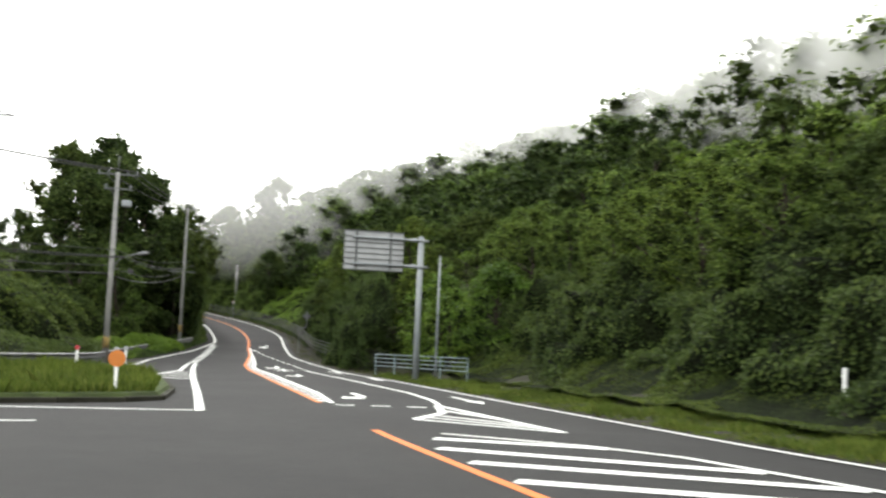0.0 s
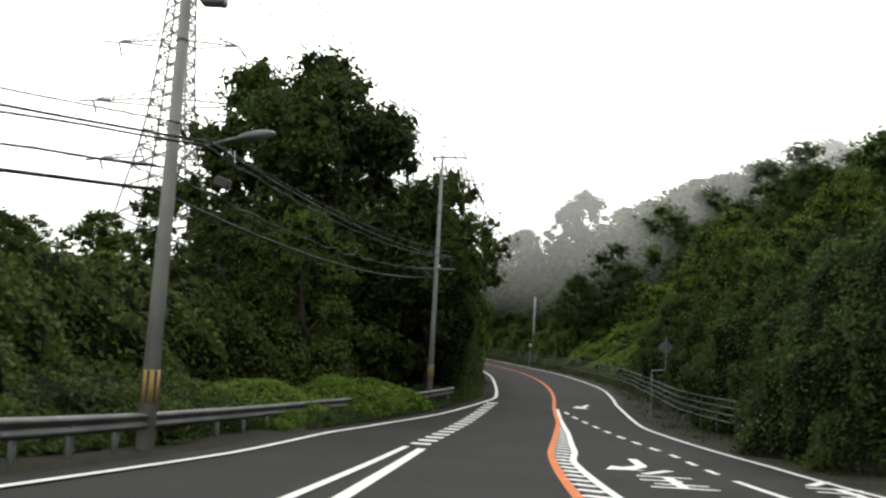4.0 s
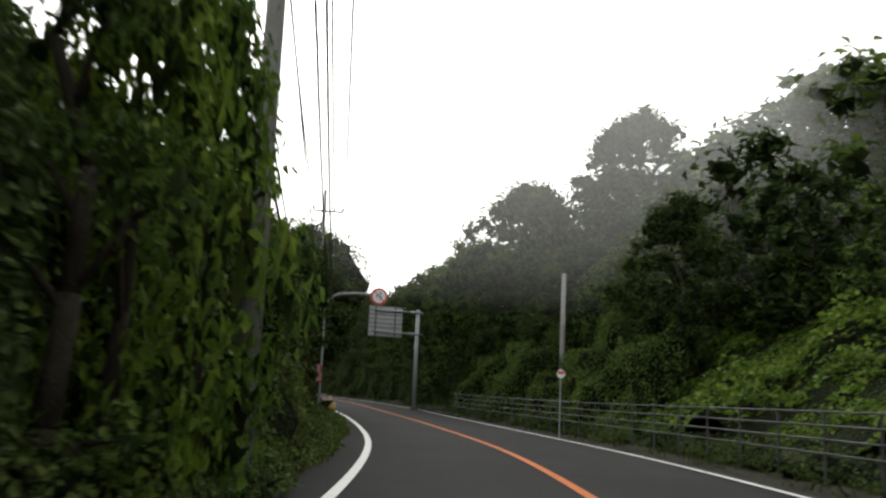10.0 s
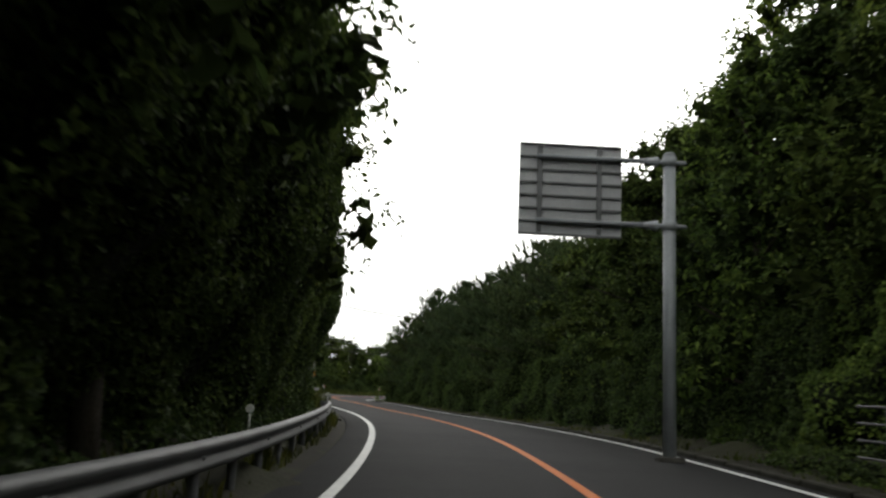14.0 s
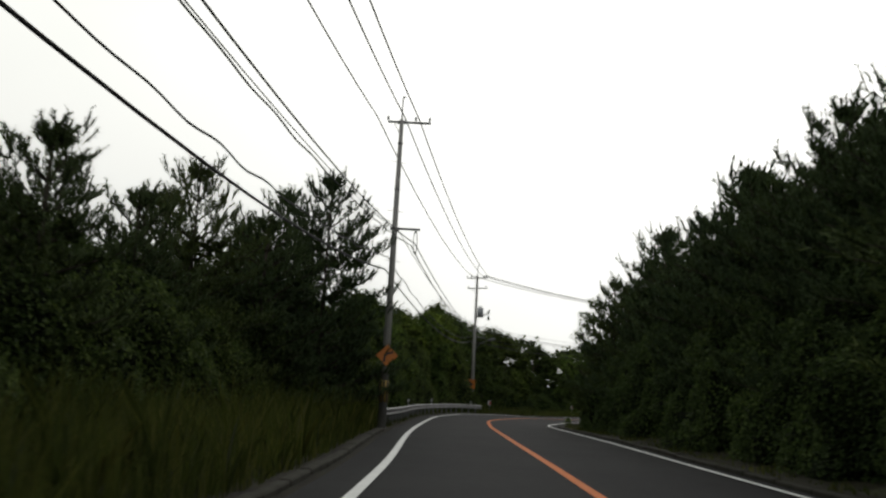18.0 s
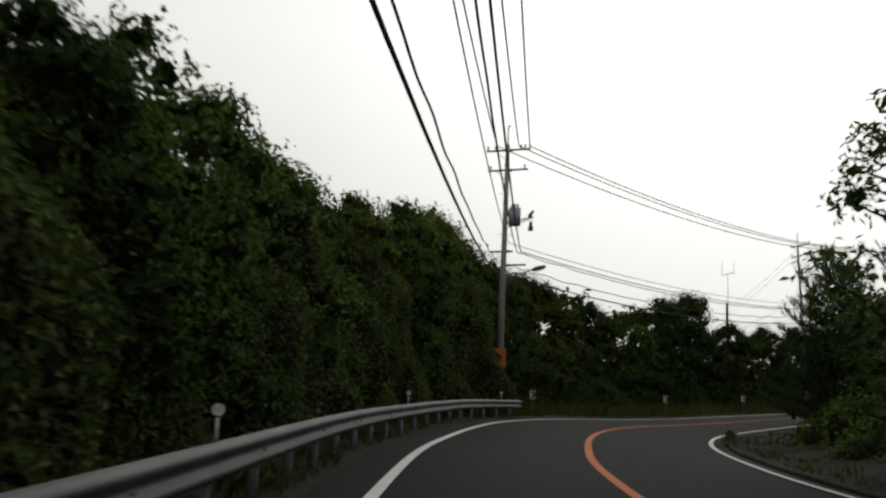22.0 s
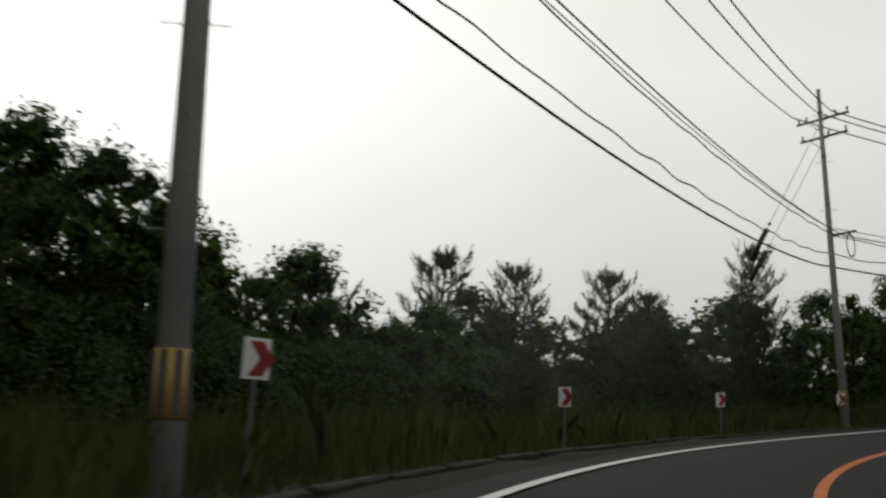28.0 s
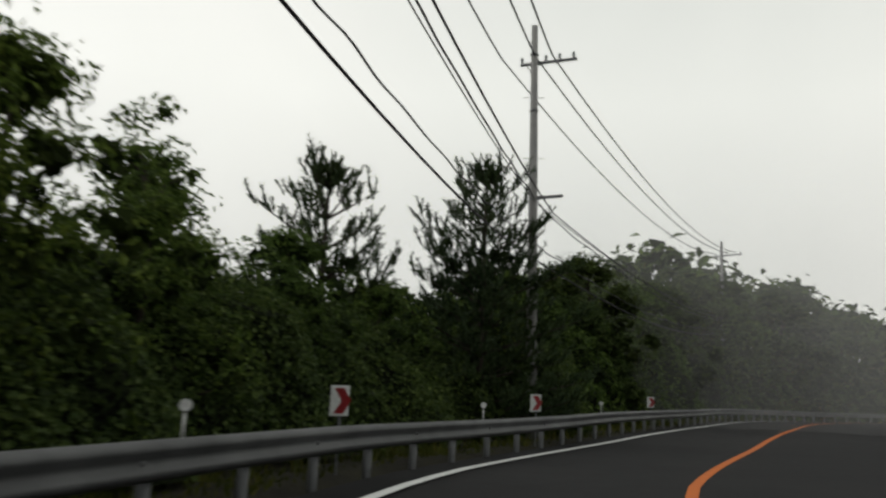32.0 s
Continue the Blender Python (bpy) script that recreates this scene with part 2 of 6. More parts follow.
M_SHADE_MASS = material("shade_painted_foliage", shade_mass, 0.95)
M_MOSSY = material("mossy_concrete", two_scale((0.013, 0.013, 0.009), (0.034, 0.033, 0.025), 1.6, 24.0, 0.5, 0.01), 0.95)
M_TURF = material("mossy_turf", two_scale((0.018, 0.026, 0.008), (0.045, 0.066, 0.016), 1.1, 22.0, 0.9, 0.04), 0.95)
for m in (M_SOIL, M_VERGE, M_KERB, M_MOSSY, M_TURF, M_BARK):
    m.node_tree.nodes["Principled BSDF"].inputs["Specular IOR Level"].default_value = 0.12
M_WIRE = plain((0.007, 0.007, 0.0075), 0.85, 0.0, "wire_jacket")

# ---------- the road's line ----------
ROAD = [
    (16.3, -53.9, -0.5), (10.2, -27.5, -0.3), (4.1, -1.1, -0.2), (0.4, 14.8, -0.2),
    (-3.2, 30.5, -0.1), (-7.0, 46.6, 0.0), (-10.7, 63.3, 0.1), (-13.9, 80.7, 0.7),
    (-16.9, 97.8, 1.9), (-20.8, 114.7, 3.0), (-25.9, 131.4, 4.1), (-32.2, 147.5, 5.2),
    (-39.3, 163.2, 6.4), (-47.5, 178.4, 7.8), (-56.7, 193.0, 9.1), (-66.8, 207.1, 10.4),
    (-77.1, 220.8, 11.8), (-87.2, 234.7, 13.1), (-96.8, 249.0, 14.4), (-104.2, 264.3, 15.7),
    (-107.4, 280.8, 16.9), (-105.6, 297.2, 18.5), (-98.6, 312.3, 20.3), (-86.9, 324.3, 22.3),
    (-72.0, 332.0, 24.45), (-55.4, 336.5, 26.65), (-38.6, 340.6, 28.8), (-22.0, 343.8, 30.9),
    (-5.2, 344.2, 32.8), (10.6, 340.0, 34.5), (24.4, 331.0, 35.9), (34.6, 318.2, 37.1)]


def catmull(pts, n=24):
    q = [2 * pts[0] - pts[1], *pts, 2 * pts[-1] - pts[-2]]
    out = []
    for i in range(len(pts) - 1):
        a, b, c, d = q[i:i + 4]
        for k in range(n):
            v = k / n
            out.append(0.5 * (2 * b + (c - a) * v + (2 * a - 5 * b + 4 * c - d) * v * v + (3 * b - a - 3 * c + d) * v ** 3))
    return np.array(out + [pts[-1]])


LINE = catmull([np.array(p) for p in ROAD])
STEP = np.hypot(*(LINE[1:, :2] - LINE[:-1, :2]).T)
STA = np.concatenate([[0], np.cumsum(STEP)])
TAN = np.gradient(LINE[:, :2], axis=0)
TAN /= np.linalg.norm(TAN, axis=1)[:, None]


def bank(s):
    """Crossfall of the carriageway in the bend."""
    return np.interp(s, [305, 339, 352, 366], [0.0, 0.066, 0.066, 0.042])


def W(s, n, h=0.0):
    """World place at s metres along the road, n to the right of its centre line, h above the carriageway."""
    x, y, z = (np.interp(s, STA, LINE[:, k]) for k in range(3))
    tx, ty = np.interp(s, STA, TAN[:, 0]), np.interp(s, STA, TAN[:, 1])
    m = math.hypot(tx, ty)
    over = max(0.0, s - STA[-1])
    x, y = x + tx / m * over, y + ty / m * over
    return Vector((x + ty / m * n, y - tx / m * n, z - float(bank(s)) * max(min(n, 8), -8) + h))


def heading(s):
    """Degrees by which the road's direction at s is turned from +y, to the left."""
    return math.degrees(math.atan2(-np.interp(s, STA, TAN[:, 0]), np.interp(s, STA, TAN[:, 1])))


def there(s, n, h=0.0, turn=0.0):
    """A pose at a station, facing along the road."""
    p = W(s, n, h)
    return pose(p.x, p.y, p.z, 0, 0, heading(s) + turn)


def smooth(v, a, b):
    u = np.clip((v - a) / (b - a), 0, 1)
    return u * u * (3 - 2 * u)


def edge_r(s):
    return np.interp(s, [58, 74, 87, 106, 123, 137, 150, 163, 305, 320, 360], [7.6, 6.4, 5.8, 5.5, 4.7, 3.2, 2.9, 3.3, 3.3, 3.6, 3.5])


def edge_l(s):
    return np.interp(s, [58, 81, 101, 118, 126, 132, 139, 149.7, 165, 215, 250, 300, 320, 345, 380, 405, 416, 432, 450], [-14, -10.5, -7.3, -6.2, -6.0, -5.3, -4.2, -2.8, -3.2, -3.15, -3.05, -3.05, -3.05, -3.2, -3.1, -3.15, -3.35, -3.95, -4.05])


def ground_h(s, n):
    """Height of the land over the carriageway's level at a station."""
    s, n = np.asarray(s, float), np.asarray(n, float)
    low = smooth(s, 238, 274)
    dr = np.maximum(0, n - edge_r(s) - np.where(s < 150, 4.5, 2.2))
    hill = 0.56 * np.minimum(dr, 26) + 0.36 * np.clip(dr - 26, 0, 45)
    flat = 0.3 * np.minimum(dr, 8)
    right = hill * (1 - low) + flat * low
    dl = np.maximum(0, -n + edge_l(s) - 1.5)
    steep = smooth(s, 152, 168) * (1 - smooth(s, 225, 245))
    left = 0.55 * np.minimum(dl, 9) * steep + 0.06 * np.minimum(dl, 40) * (1 - smooth(s, 290, 310)) - 0.12 * np.minimum(dl, 12) * smooth(s, 290, 330)
    return np.where(n > 0, right, left)


# ---------- mesh helpers ----------
def mesh_of(name, verts, faces, mat, smooth_faces=False):
    me = bpy.data.meshes.new(name)
    verts = np.asarray(verts, np.float32)
    faces = np.asarray(faces, np.int32)
    k = faces.shape[1]
    me.vertices.add(len(verts))
    me.vertices.foreach_set("co", verts.ravel())
    me.loops.add(faces.size)
    me.loops.foreach_set("vertex_index", faces.ravel())
    me.polygons.add(len(faces))
    me.polygons.foreach_set("loop_start", np.arange(0, faces.size, k, dtype=np.int32))
    if smooth_faces:
        me.polygons.foreach_set("use_smooth", np.ones(len(faces), bool))
    me.materials.append(mat)
    me.update()
    me.validate()
    return me


def part(name, bm, mat, parent=None, label=""):
    """A bmesh or a mesh, linked as one object under its thing."""
    if isinstance(bm, bpy.types.Mesh):
        me = bm
    else:
        me = bpy.data.meshes.new(name)
        bm.to_mesh(me)
        bm.free()
        me.materials.append(mat)
    ob = new(name, me)
    ob.parent = parent
    return tagged(ob, label)


def box(bm, size, at=(0, 0, 0), turn=(0, 0, 0), bevel=0.0):
    r = bmesh.ops.create_cube(bm, size=1.0, matrix=pose(*at, *turn) @ Matrix.Diagonal((*size, 1)))
    if bevel:
        edges = list({e for v in r["verts"] for e in v.link_edges})
        bmesh.ops.bevel(bm, geom=edges, offset=bevel, segments=1, affect="EDGES")
    return bm


def rod(bm, a, b, r0, r1=None, seg=8):
    a, b = Vector(a), Vector(b)
    d = b - a
    m = Matrix.Translation((a + b) / 2) @ d.to_track_quat("Z", "Y").to_matrix().to_4x4()
    r = bmesh.ops.create_cone(bm, cap_ends=True, segments=seg, radius1=r0, radius2=r0 if r1 is None else r1, depth=d.length, matrix=m)
    for f in {f for v in r["verts"] for f in v.link_faces}:
        f.smooth = len(f.verts) == 4
    return bm


def tube_mesh(name, pts, r, mat, seg=5):
    """A bent tube through points (wires, rails, pipes)."""
    pts = [Vector(p) for p in pts]
    verts, faces = [], []
    for i, p in enumerate(pts):
        d = (pts[min(i + 1, len(pts) - 1)] - pts[max(i - 1, 0)]).normalized()
        x = d.cross(Vector((0, 0, 1)))
        x = x.normalized() if x.length > 1e-4 else Vector((1, 0, 0))
        y = x.cross(d)
        for k in range(seg):
            a = 2 * math.pi * k / seg
            verts.append(p + (x * math.cos(a) + y * math.sin(a)) * r)
    for i in range(len(pts) - 1):
        for k in range(seg):
            k2 = (k + 1) % seg
            faces.append((i * seg + k, i * seg + k2, (i + 1) * seg + k2, (i + 1) * seg + k))
    return mesh_of(name, verts, faces, mat, True)


def sweep(name, stations, profile, mat, smooth_faces=False):
    """A cross-section of (n, h) points, given by a function of s, drawn along the road."""
    rows = [[W(s, n, h) for n, h in profile(s)] for s in stations]
    k = len(rows[0])
    verts = [v for r in rows for v in r]
    faces = [(i * k + j, i * k + j + 1, (i + 1) * k + j + 1, (i + 1) * k + j) for i in range(len(rows) - 1) for j in range(k - 1)]
    return mesh_of(name, verts, faces, mat, smooth_faces)


def stations(a, b, step):
    return np.linspace(a, b, max(2, int(round((b - a) / step)) + 1))


def empty(name, m, label, category, group="", kind=""):
    ob = new(name)
    ob.matrix_world = m
    ob.empty_display_size = 0.2
    return tagged(ob, label, category, group, kind)

# ---------- land ----------
def nearest(x, y):
    """Station and offset of the road's nearest place to each point, and the road's level there."""
    pts, lin, tan = np.column_stack([x, y]), LINE[::3, :2], TAN[::3]
    s, n, z = np.zeros(len(pts)), np.zeros(len(pts)), np.zeros(len(pts))
    for i in range(0, len(pts), 4000):
        p = pts[i:i + 4000]
        d = p[:, None, :] - lin[None]
        k = (d ** 2).sum(2).argmin(1)
        rel = p - lin[k]
        along = np.clip((rel * tan[k]).sum(1), -4, 4)
        s[i:i + 4000] = STA[::3][k] + along
        side = rel[:, 0] * tan[k, 1] - rel[:, 1] * tan[k, 0]
        n[i:i + 4000] = np.sign(side) * np.hypot(*rel.T)
        z[i:i + 4000] = np.interp(s[i:i + 4000], STA, LINE[:, 2])
    return s, n, z


def land_z(x, y):
    s, n, z = nearest(x, y)
    b = bank(s) * np.clip(n, -8, 8)
    h = ground_h(s, n)
    far = smooth(np.abs(n), 120, 400)
    wave = 0.5 * np.sin(x * 0.11 + 1.3) * np.sin(y * 0.13) * smooth(np.abs(n), 9, 20)
    return (z - b + h) * (1 - far) + far * -2.0 + wave - 0.12 - 0.25 * (np.abs(n) < 4)


def build_ground():
    fx = np.concatenate([[-4500, -2500, -1400, -800, -450, -300], np.arange(-220, 140, 3.0), [150, 190, 260, 400, 800, 1500, 2600, 4500]])
    fy = np.concatenate([[-4500, -2500, -1200, -600, -300, -150], np.arange(-90, 450, 3.0), [465, 500, 650, 900, 1500, 2600, 4500]])
    gx, gy = np.meshgrid(fx, fy)
    z = land_z(gx.ravel(), gy.ravel())
    verts = np.column_stack([gx.ravel(), gy.ravel(), z])
    nx = len(fx)
    i, j = np.meshgrid(np.arange(nx - 1), np.arange(len(fy) - 1))
    a = (j * nx + i).ravel()
    faces = np.column_stack([a, a + 1, a + nx + 1, a + nx])
    tagged(new("ground", mesh_of("ground", verts, faces, M_SOIL, True)), "dark soil and leaf litter under woods and hillside", "ground", kind="structure")


build_ground()
S_ALL = stations(2, 530, 1.5)
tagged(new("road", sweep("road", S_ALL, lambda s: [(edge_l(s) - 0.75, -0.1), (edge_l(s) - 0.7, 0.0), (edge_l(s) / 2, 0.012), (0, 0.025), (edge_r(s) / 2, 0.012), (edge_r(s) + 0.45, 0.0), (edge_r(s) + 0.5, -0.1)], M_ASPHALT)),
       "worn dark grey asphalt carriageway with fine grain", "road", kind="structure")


def verge(name, side, a, b, label):
    def prof(s):
        e = edge_r(s) + 0.5 if side > 0 else edge_l(s) - 0.75
        pts = []
        for k, d in enumerate((0, 0.25, 0.8, 1.6, 2.6, 4.0, 6.0)):
            n = e + side * d
            lump = 0.05 * noise.noise(Vector((s * 0.7, n * 1.1, 3.0))) if k else 0
            pts.append((n, (-0.04 if k == 0 else 0.02) + float(ground_h(s, n)) + lump * 1.5 - 0.25 * (k == 6)))
        return pts if side > 0 else pts[::-1]
    tagged(new(name, sweep(name, stations(a, b, 1.5), prof, M_VERGE, True)), label, "verge", kind="structure")


verge("verge_right", 1, 40, 530, "earth verge with dead leaves beside the road")
verge("verge_left", -1, 104, 530, "earth verge with weeds beside the road")


# ---------- road markings ----------
def stripe(name, a, b, n, width, mat, label, step=1.5, h=0.031):
    f = n if callable(n) else (lambda s: n)
    prof = lambda s: [(f(s) - width / 2, h), (f(s) + width / 2, h)]
    tagged(new(name, sweep(name, stations(a, b, step), prof, mat)), label, "road marking", kind="structure")


def patch(name, corners, mat, label, h=0.031):
    """A painted shape on the road given by its corners (s, n)."""
    me = bpy.data.meshes.new(name)
    me.from_pydata([W(s, n, h) for s, n in corners], [], [list(range(len(corners)))])
    me.materials.append(mat)
    tagged(new(name, me), label, "road marking", kind="structure")


stripe("centre_line", 84.5, 528, lambda s: np.interp(s, [66, 74.8, 120, 123, 130, 138, 146, 310, 330, 381, 402, 416, 432, 450], [0.1, -0.2, -0.22, -0.22, 0.0, 0.18, 0.0, 0.0, 0.06, 0.1, 0.0, -0.12, -0.65, -0.7]), 0.16, M_ORANGE, "orange no-overtaking centre line")
stripe("edge_line_right", 40, 330, edge_r, 0.14, M_WHITE, "white edge line")
stripe("edge_line_right_far", 330, 528, edge_r, 0.14, M_WHITE, "white edge line round the bend")
stripe("edge_line_left", 101, 528, edge_l, 0.15, M_WHITE, "white edge line")

# ---------- plants ----------
rng = np.random.default_rng(7)


def leaf_quads(centre, normal, length, width, r):
    """Pointed, slightly folded leaves: four corners each."""
    n = len(centre)
    normal = normal / np.maximum(np.linalg.norm(normal, axis=1), 1e-6)[:, None]
    ref = r.normal(size=(n, 3))
    u = np.cross(normal, ref)
    u /= np.maximum(np.linalg.norm(u, axis=1), 1e-6)[:, None]
    v = np.cross(normal, u)
    length = length * r.uniform(0.65, 1.3, n)[:, None]
    width = width * r.uniform(0.7, 1.25, n)[:, None]
    a, b = centre - u * length / 2, centre + u * length / 2 - normal * length * 0.18
    c, d = centre + v * width / 2 + normal * width * 0.15, centre - v * width / 2 + normal * width * 0.15
    verts = np.stack([a, c, b, d], 1).reshape(-1, 3)
    return verts, np.arange(4 * n).reshape(n, 4)


def sphere_dirs(n, r):
    d = r.normal(size=(n, 3))
    return d / np.linalg.norm(d, axis=1)[:, None]


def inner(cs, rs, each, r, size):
    """Large leaf sprays inside each clump, coloured dark for the shade there, which close it against the light."""
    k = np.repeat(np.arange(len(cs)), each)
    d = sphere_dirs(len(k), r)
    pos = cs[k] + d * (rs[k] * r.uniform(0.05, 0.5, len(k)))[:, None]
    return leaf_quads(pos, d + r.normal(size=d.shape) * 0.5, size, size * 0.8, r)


def joined(name, v, quads, core, mat, core_mat=None, core_smooth=0):
    """Leaves and shade-dark inner lumps as one mesh, each with its own material."""
    cv, cf = core
    me = bpy.data.meshes.new(name)
    verts = np.vstack([v, cv]).astype(np.float32)
    nq, nt = len(quads), len(cf)
    loops = np.concatenate([quads.ravel(), (cf + len(v)).ravel()]).astype(np.int32)
    me.vertices.add(len(verts))
    me.vertices.foreach_set("co", verts.ravel())
    me.loops.add(len(loops))
    me.loops.foreach_set("vertex_index", loops)
    me.polygons.add(nq + nt)
    w, c = quads.shape[1], cf.shape[1]
    me.polygons.foreach_set("loop_start", np.concatenate([np.arange(nq) * w, nq * w + np.arange(nt) * c]).astype(np.int32))
    me.materials.append(mat)
    me.materials.append(core_mat or M_INNER_SHADE)
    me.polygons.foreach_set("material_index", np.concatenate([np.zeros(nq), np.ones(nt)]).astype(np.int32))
    me.polygons.foreach_set("use_smooth", np.concatenate([np.zeros(nq), np.full(nt, core_smooth)]).astype(bool))
    me.update()
    me.validate()
    return me


def broad_crown(seed, clumps, leaves, size, tall, wide, mat, base=0.25, length=0.3, each=9):
    """A crown of leaf clumps on an uneven body: unit scale in metres, from base*tall up to tall."""
    r = np.random.default_rng(seed)
    cs, rs = [], []
    for k in range(clumps):
        t = r.uniform(0, 1)
        prof = math.sin(math.pi * min(1, 0.18 + 0.82 * t)) ** 0.6
        ang, rad = r.uniform(0, 6.283), wide * prof * r.uniform(0.35, 0.95)
        cs.append((math.cos(ang) * rad, math.sin(ang) * rad, tall * (base + (1 - base) * t * 0.95)))
        rs.append(size * r.uniform(0.7, 1.25))
    cs, rs = np.array(cs), np.array(rs)
    k = r.integers(0, clumps, leaves)
    d = sphere_dirs(leaves, r)
    d[:, 2] = np.where(r.uniform(size=leaves) < 0.55, np.abs(d[:, 2]), d[:, 2])
    depth = 1 - 0.55 * r.uniform(size=leaves) ** 2.2
    pos = cs[k] + d * (rs[k] * depth)[:, None] * np.array([1, 1, 0.8])
    stray = r.uniform(size=leaves) < 0.06
    pos[stray] += d[stray] * (rs[k][stray] * r.uniform(0.1, 0.45, stray.sum()))[:, None]
    nrm = d * 0.7 + np.array([0, 0, 0.6]) + r.normal(size=(leaves, 3)) * 0.55
    v, f = leaf_quads(pos, nrm, length, length * 0.5, r)
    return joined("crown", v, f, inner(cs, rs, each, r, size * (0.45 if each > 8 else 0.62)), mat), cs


def trunk_mesh(name, cs, tall, r0, seed, base=0.25):
    r = random.Random(seed)
    bm = bmesh.new()
    p, q = Vector((0, 0, -0.4)), None
    n = 5
    axis = [p]
    for k in range(1, n + 1):
        q = Vector((r.uniform(-0.14, 0.14) * k * tall / 12, r.uniform(-0.14, 0.14) * k * tall / 12, tall * 0.85 * k / n))
        rod(bm, p, q, r0 * (1 - 0.8 * (k - 1) / n), r0 * (1 - 0.8 * k / n), 7)
        p = q
        axis.append(q)
    for c in list(cs)[:10]:
        z = max(0.12 * tall, c[2] - 0.35 * math.hypot(c[0], c[1]) - 0.5)
        k = min(n - 1, int(z / (tall * 0.85) * n))
        start = axis[k].lerp(axis[k + 1], min(1, z / (tall * 0.85) * n - k))
        mid = start.lerp(Vector(c), 0.5) + Vector((0, 0, 0.15))
        rod(bm, start, mid, r0 * 0.32, r0 * 0.2, 5)
        rod(bm, mid, c, r0 * 0.2, r0 * 0.07, 5)
    me = bpy.data.meshes.new(name)
    bm.to_mesh(me)
    bm.free()
    me.materials.append(M_BARK)
    return me


def pine_crown(seed, tall, wide, mat, needles=22, base=0.06):
    """Whorls of rising boughs set with upright candles, each a narrow brush of needles round a stem."""
    r = np.random.default_rng(seed)
    cen, axis, size, bough, cc, cr = [], [], [], [], [], []
    levels = max(7, int(tall * 1.6))
    for lv in range(levels):
        t = lv / (levels - 1)
        z = tall * (base + (0.90 - base) * t)
        reach = wide * (1 - t) ** 0.6 * r.uniform(0.8, 1.12) + 0.28
        arms = int(r.integers(6, 8)) if t < 0.75 else 5
        if t < 0.8:
            cc.append((r.normal() * 0.1, r.normal() * 0.1, z))
            cr.append(0.25 + reach * 0.36)
        for k in range(arms):
            ang = 6.283 * (k + r.uniform(-0.35, 0.35)) / arms + lv * 2.1
            ln = reach * r.uniform(0.6, 1.15)
            rise = 0.28 + 0.75 * t ** 1.5
            way = np.array([math.cos(ang), math.sin(ang), 0.0])
            cross = np.array([-math.sin(ang), math.cos(ang), 0.0])
            tip = way * ln + np.array([0, 0, z + ln * rise])
            bough.append(((0, 0, z), tuple(tip)))
            if t < 0.7:
                cc.append(tuple(tip * 0.6 + np.array([0, 0, z * 0.4])))
                cr.append(0.14 + 0.15 * ln)
            m = max(4, int(ln * 5.4))
            for j in range(m):
                g = 0.3 + 0.7 * (j + 1) / m
                spread = 0.34 * (1.15 - g) * ln ** 0.6
                for q in ((-1, 0, 1) if j < m - 1 else (-0.5, 0, 0.5)):
                    c = np.array([0, 0, z]) * (1 - g) + tip * g + cross * q * spread * r.uniform(0.6, 1.3)
                    cen.append(c + r.normal(size=3) * 0.05)
                    axis.append(way * (0.55 - 0.35 * t) * g + cross * q * 0.35 + np.array([0, 0, 0.75]) + r.normal(size=3) * 0.16)
                    size.append(r.uniform(0.26, 0.46) * (1.2 if j == m - 1 else 0.9))
    for k in range(6):
        turn = k * 1.26
        cen.append(np.array([0.06 * math.cos(turn), 0.06 * math.sin(turn), tall - 0.55]) if k else np.array([0, 0, tall - 0.62]))
        axis.append(np.array([0.62 * math.cos(turn), 0.62 * math.sin(turn), 1.0]) if k else np.array([0.03, 0, 1.0]))
        size.append(0.42 if k else 0.62)
    cen, axis, size = np.array(cen), np.array(axis), np.array(size)
    axis /= np.linalg.norm(axis, axis=1)[:, None]
    n = len(cen)
    idx = np.repeat(np.arange(n), needles)
    a = axis[idx]
    along = r.uniform(0.0, 1, len(idx)) * size[idx]
    d = a * 0.85 + sphere_dirs(len(idx), r) * 0.62
    d /= np.linalg.norm(d, axis=1)[:, None]
    root = cen[idx] + a * along[:, None]
    ln = r.uniform(0.07, 0.125, len(idx))[:, None]
    sd = np.cross(d, r.normal(size=(len(idx), 3)))
    sd /= np.maximum(np.linalg.norm(sd, axis=1), 1e-6)[:, None]
    w = 0.013
    v = np.stack([root - sd * w, root + sd * w, root + d * ln + sd * w * 0.4, root + d * ln - sd * w * 0.4], 1).reshape(-1, 3)
    # the stem of each candle
    u = np.cross(axis, np.array([0.3, 0.9, 0.1]))
    u /= np.linalg.norm(u, axis=1)[:, None]
    w3 = np.cross(axis, u)
    ring = np.stack([cen + (u * math.cos(q) + w3 * math.sin(q)) * 0.022 + axis * (size * 0.3)[:, None] for q in (0, 2.09, 4.19)] + [cen - axis * 0.06, cen + axis * (size * 1.05)[:, None]], 1)
    sf = np.array([[0, 1, 4], [1, 2, 4], [2, 0, 4], [1, 0, 3], [2, 1, 3], [0, 2, 3]])[None] + (np.arange(n) * 5)[:, None, None]
    # candle stems and inner sprays share the shade-dark leaf colour
    bv, bf = inner(np.array(cc), np.array(cr) * 1.5, 16, r, 0.2)
    tri_core = np.vstack([bf[:, [0, 1, 2]], bf[:, [0, 2, 3]]]) + 5 * n
    core = (np.vstack([ring.reshape(-1, 3), bv]), np.vstack([sf.reshape(-1, 3), tri_core]))
    return joined("crown", v, np.arange(4 * len(idx)).reshape(-1, 4), core, mat), bough


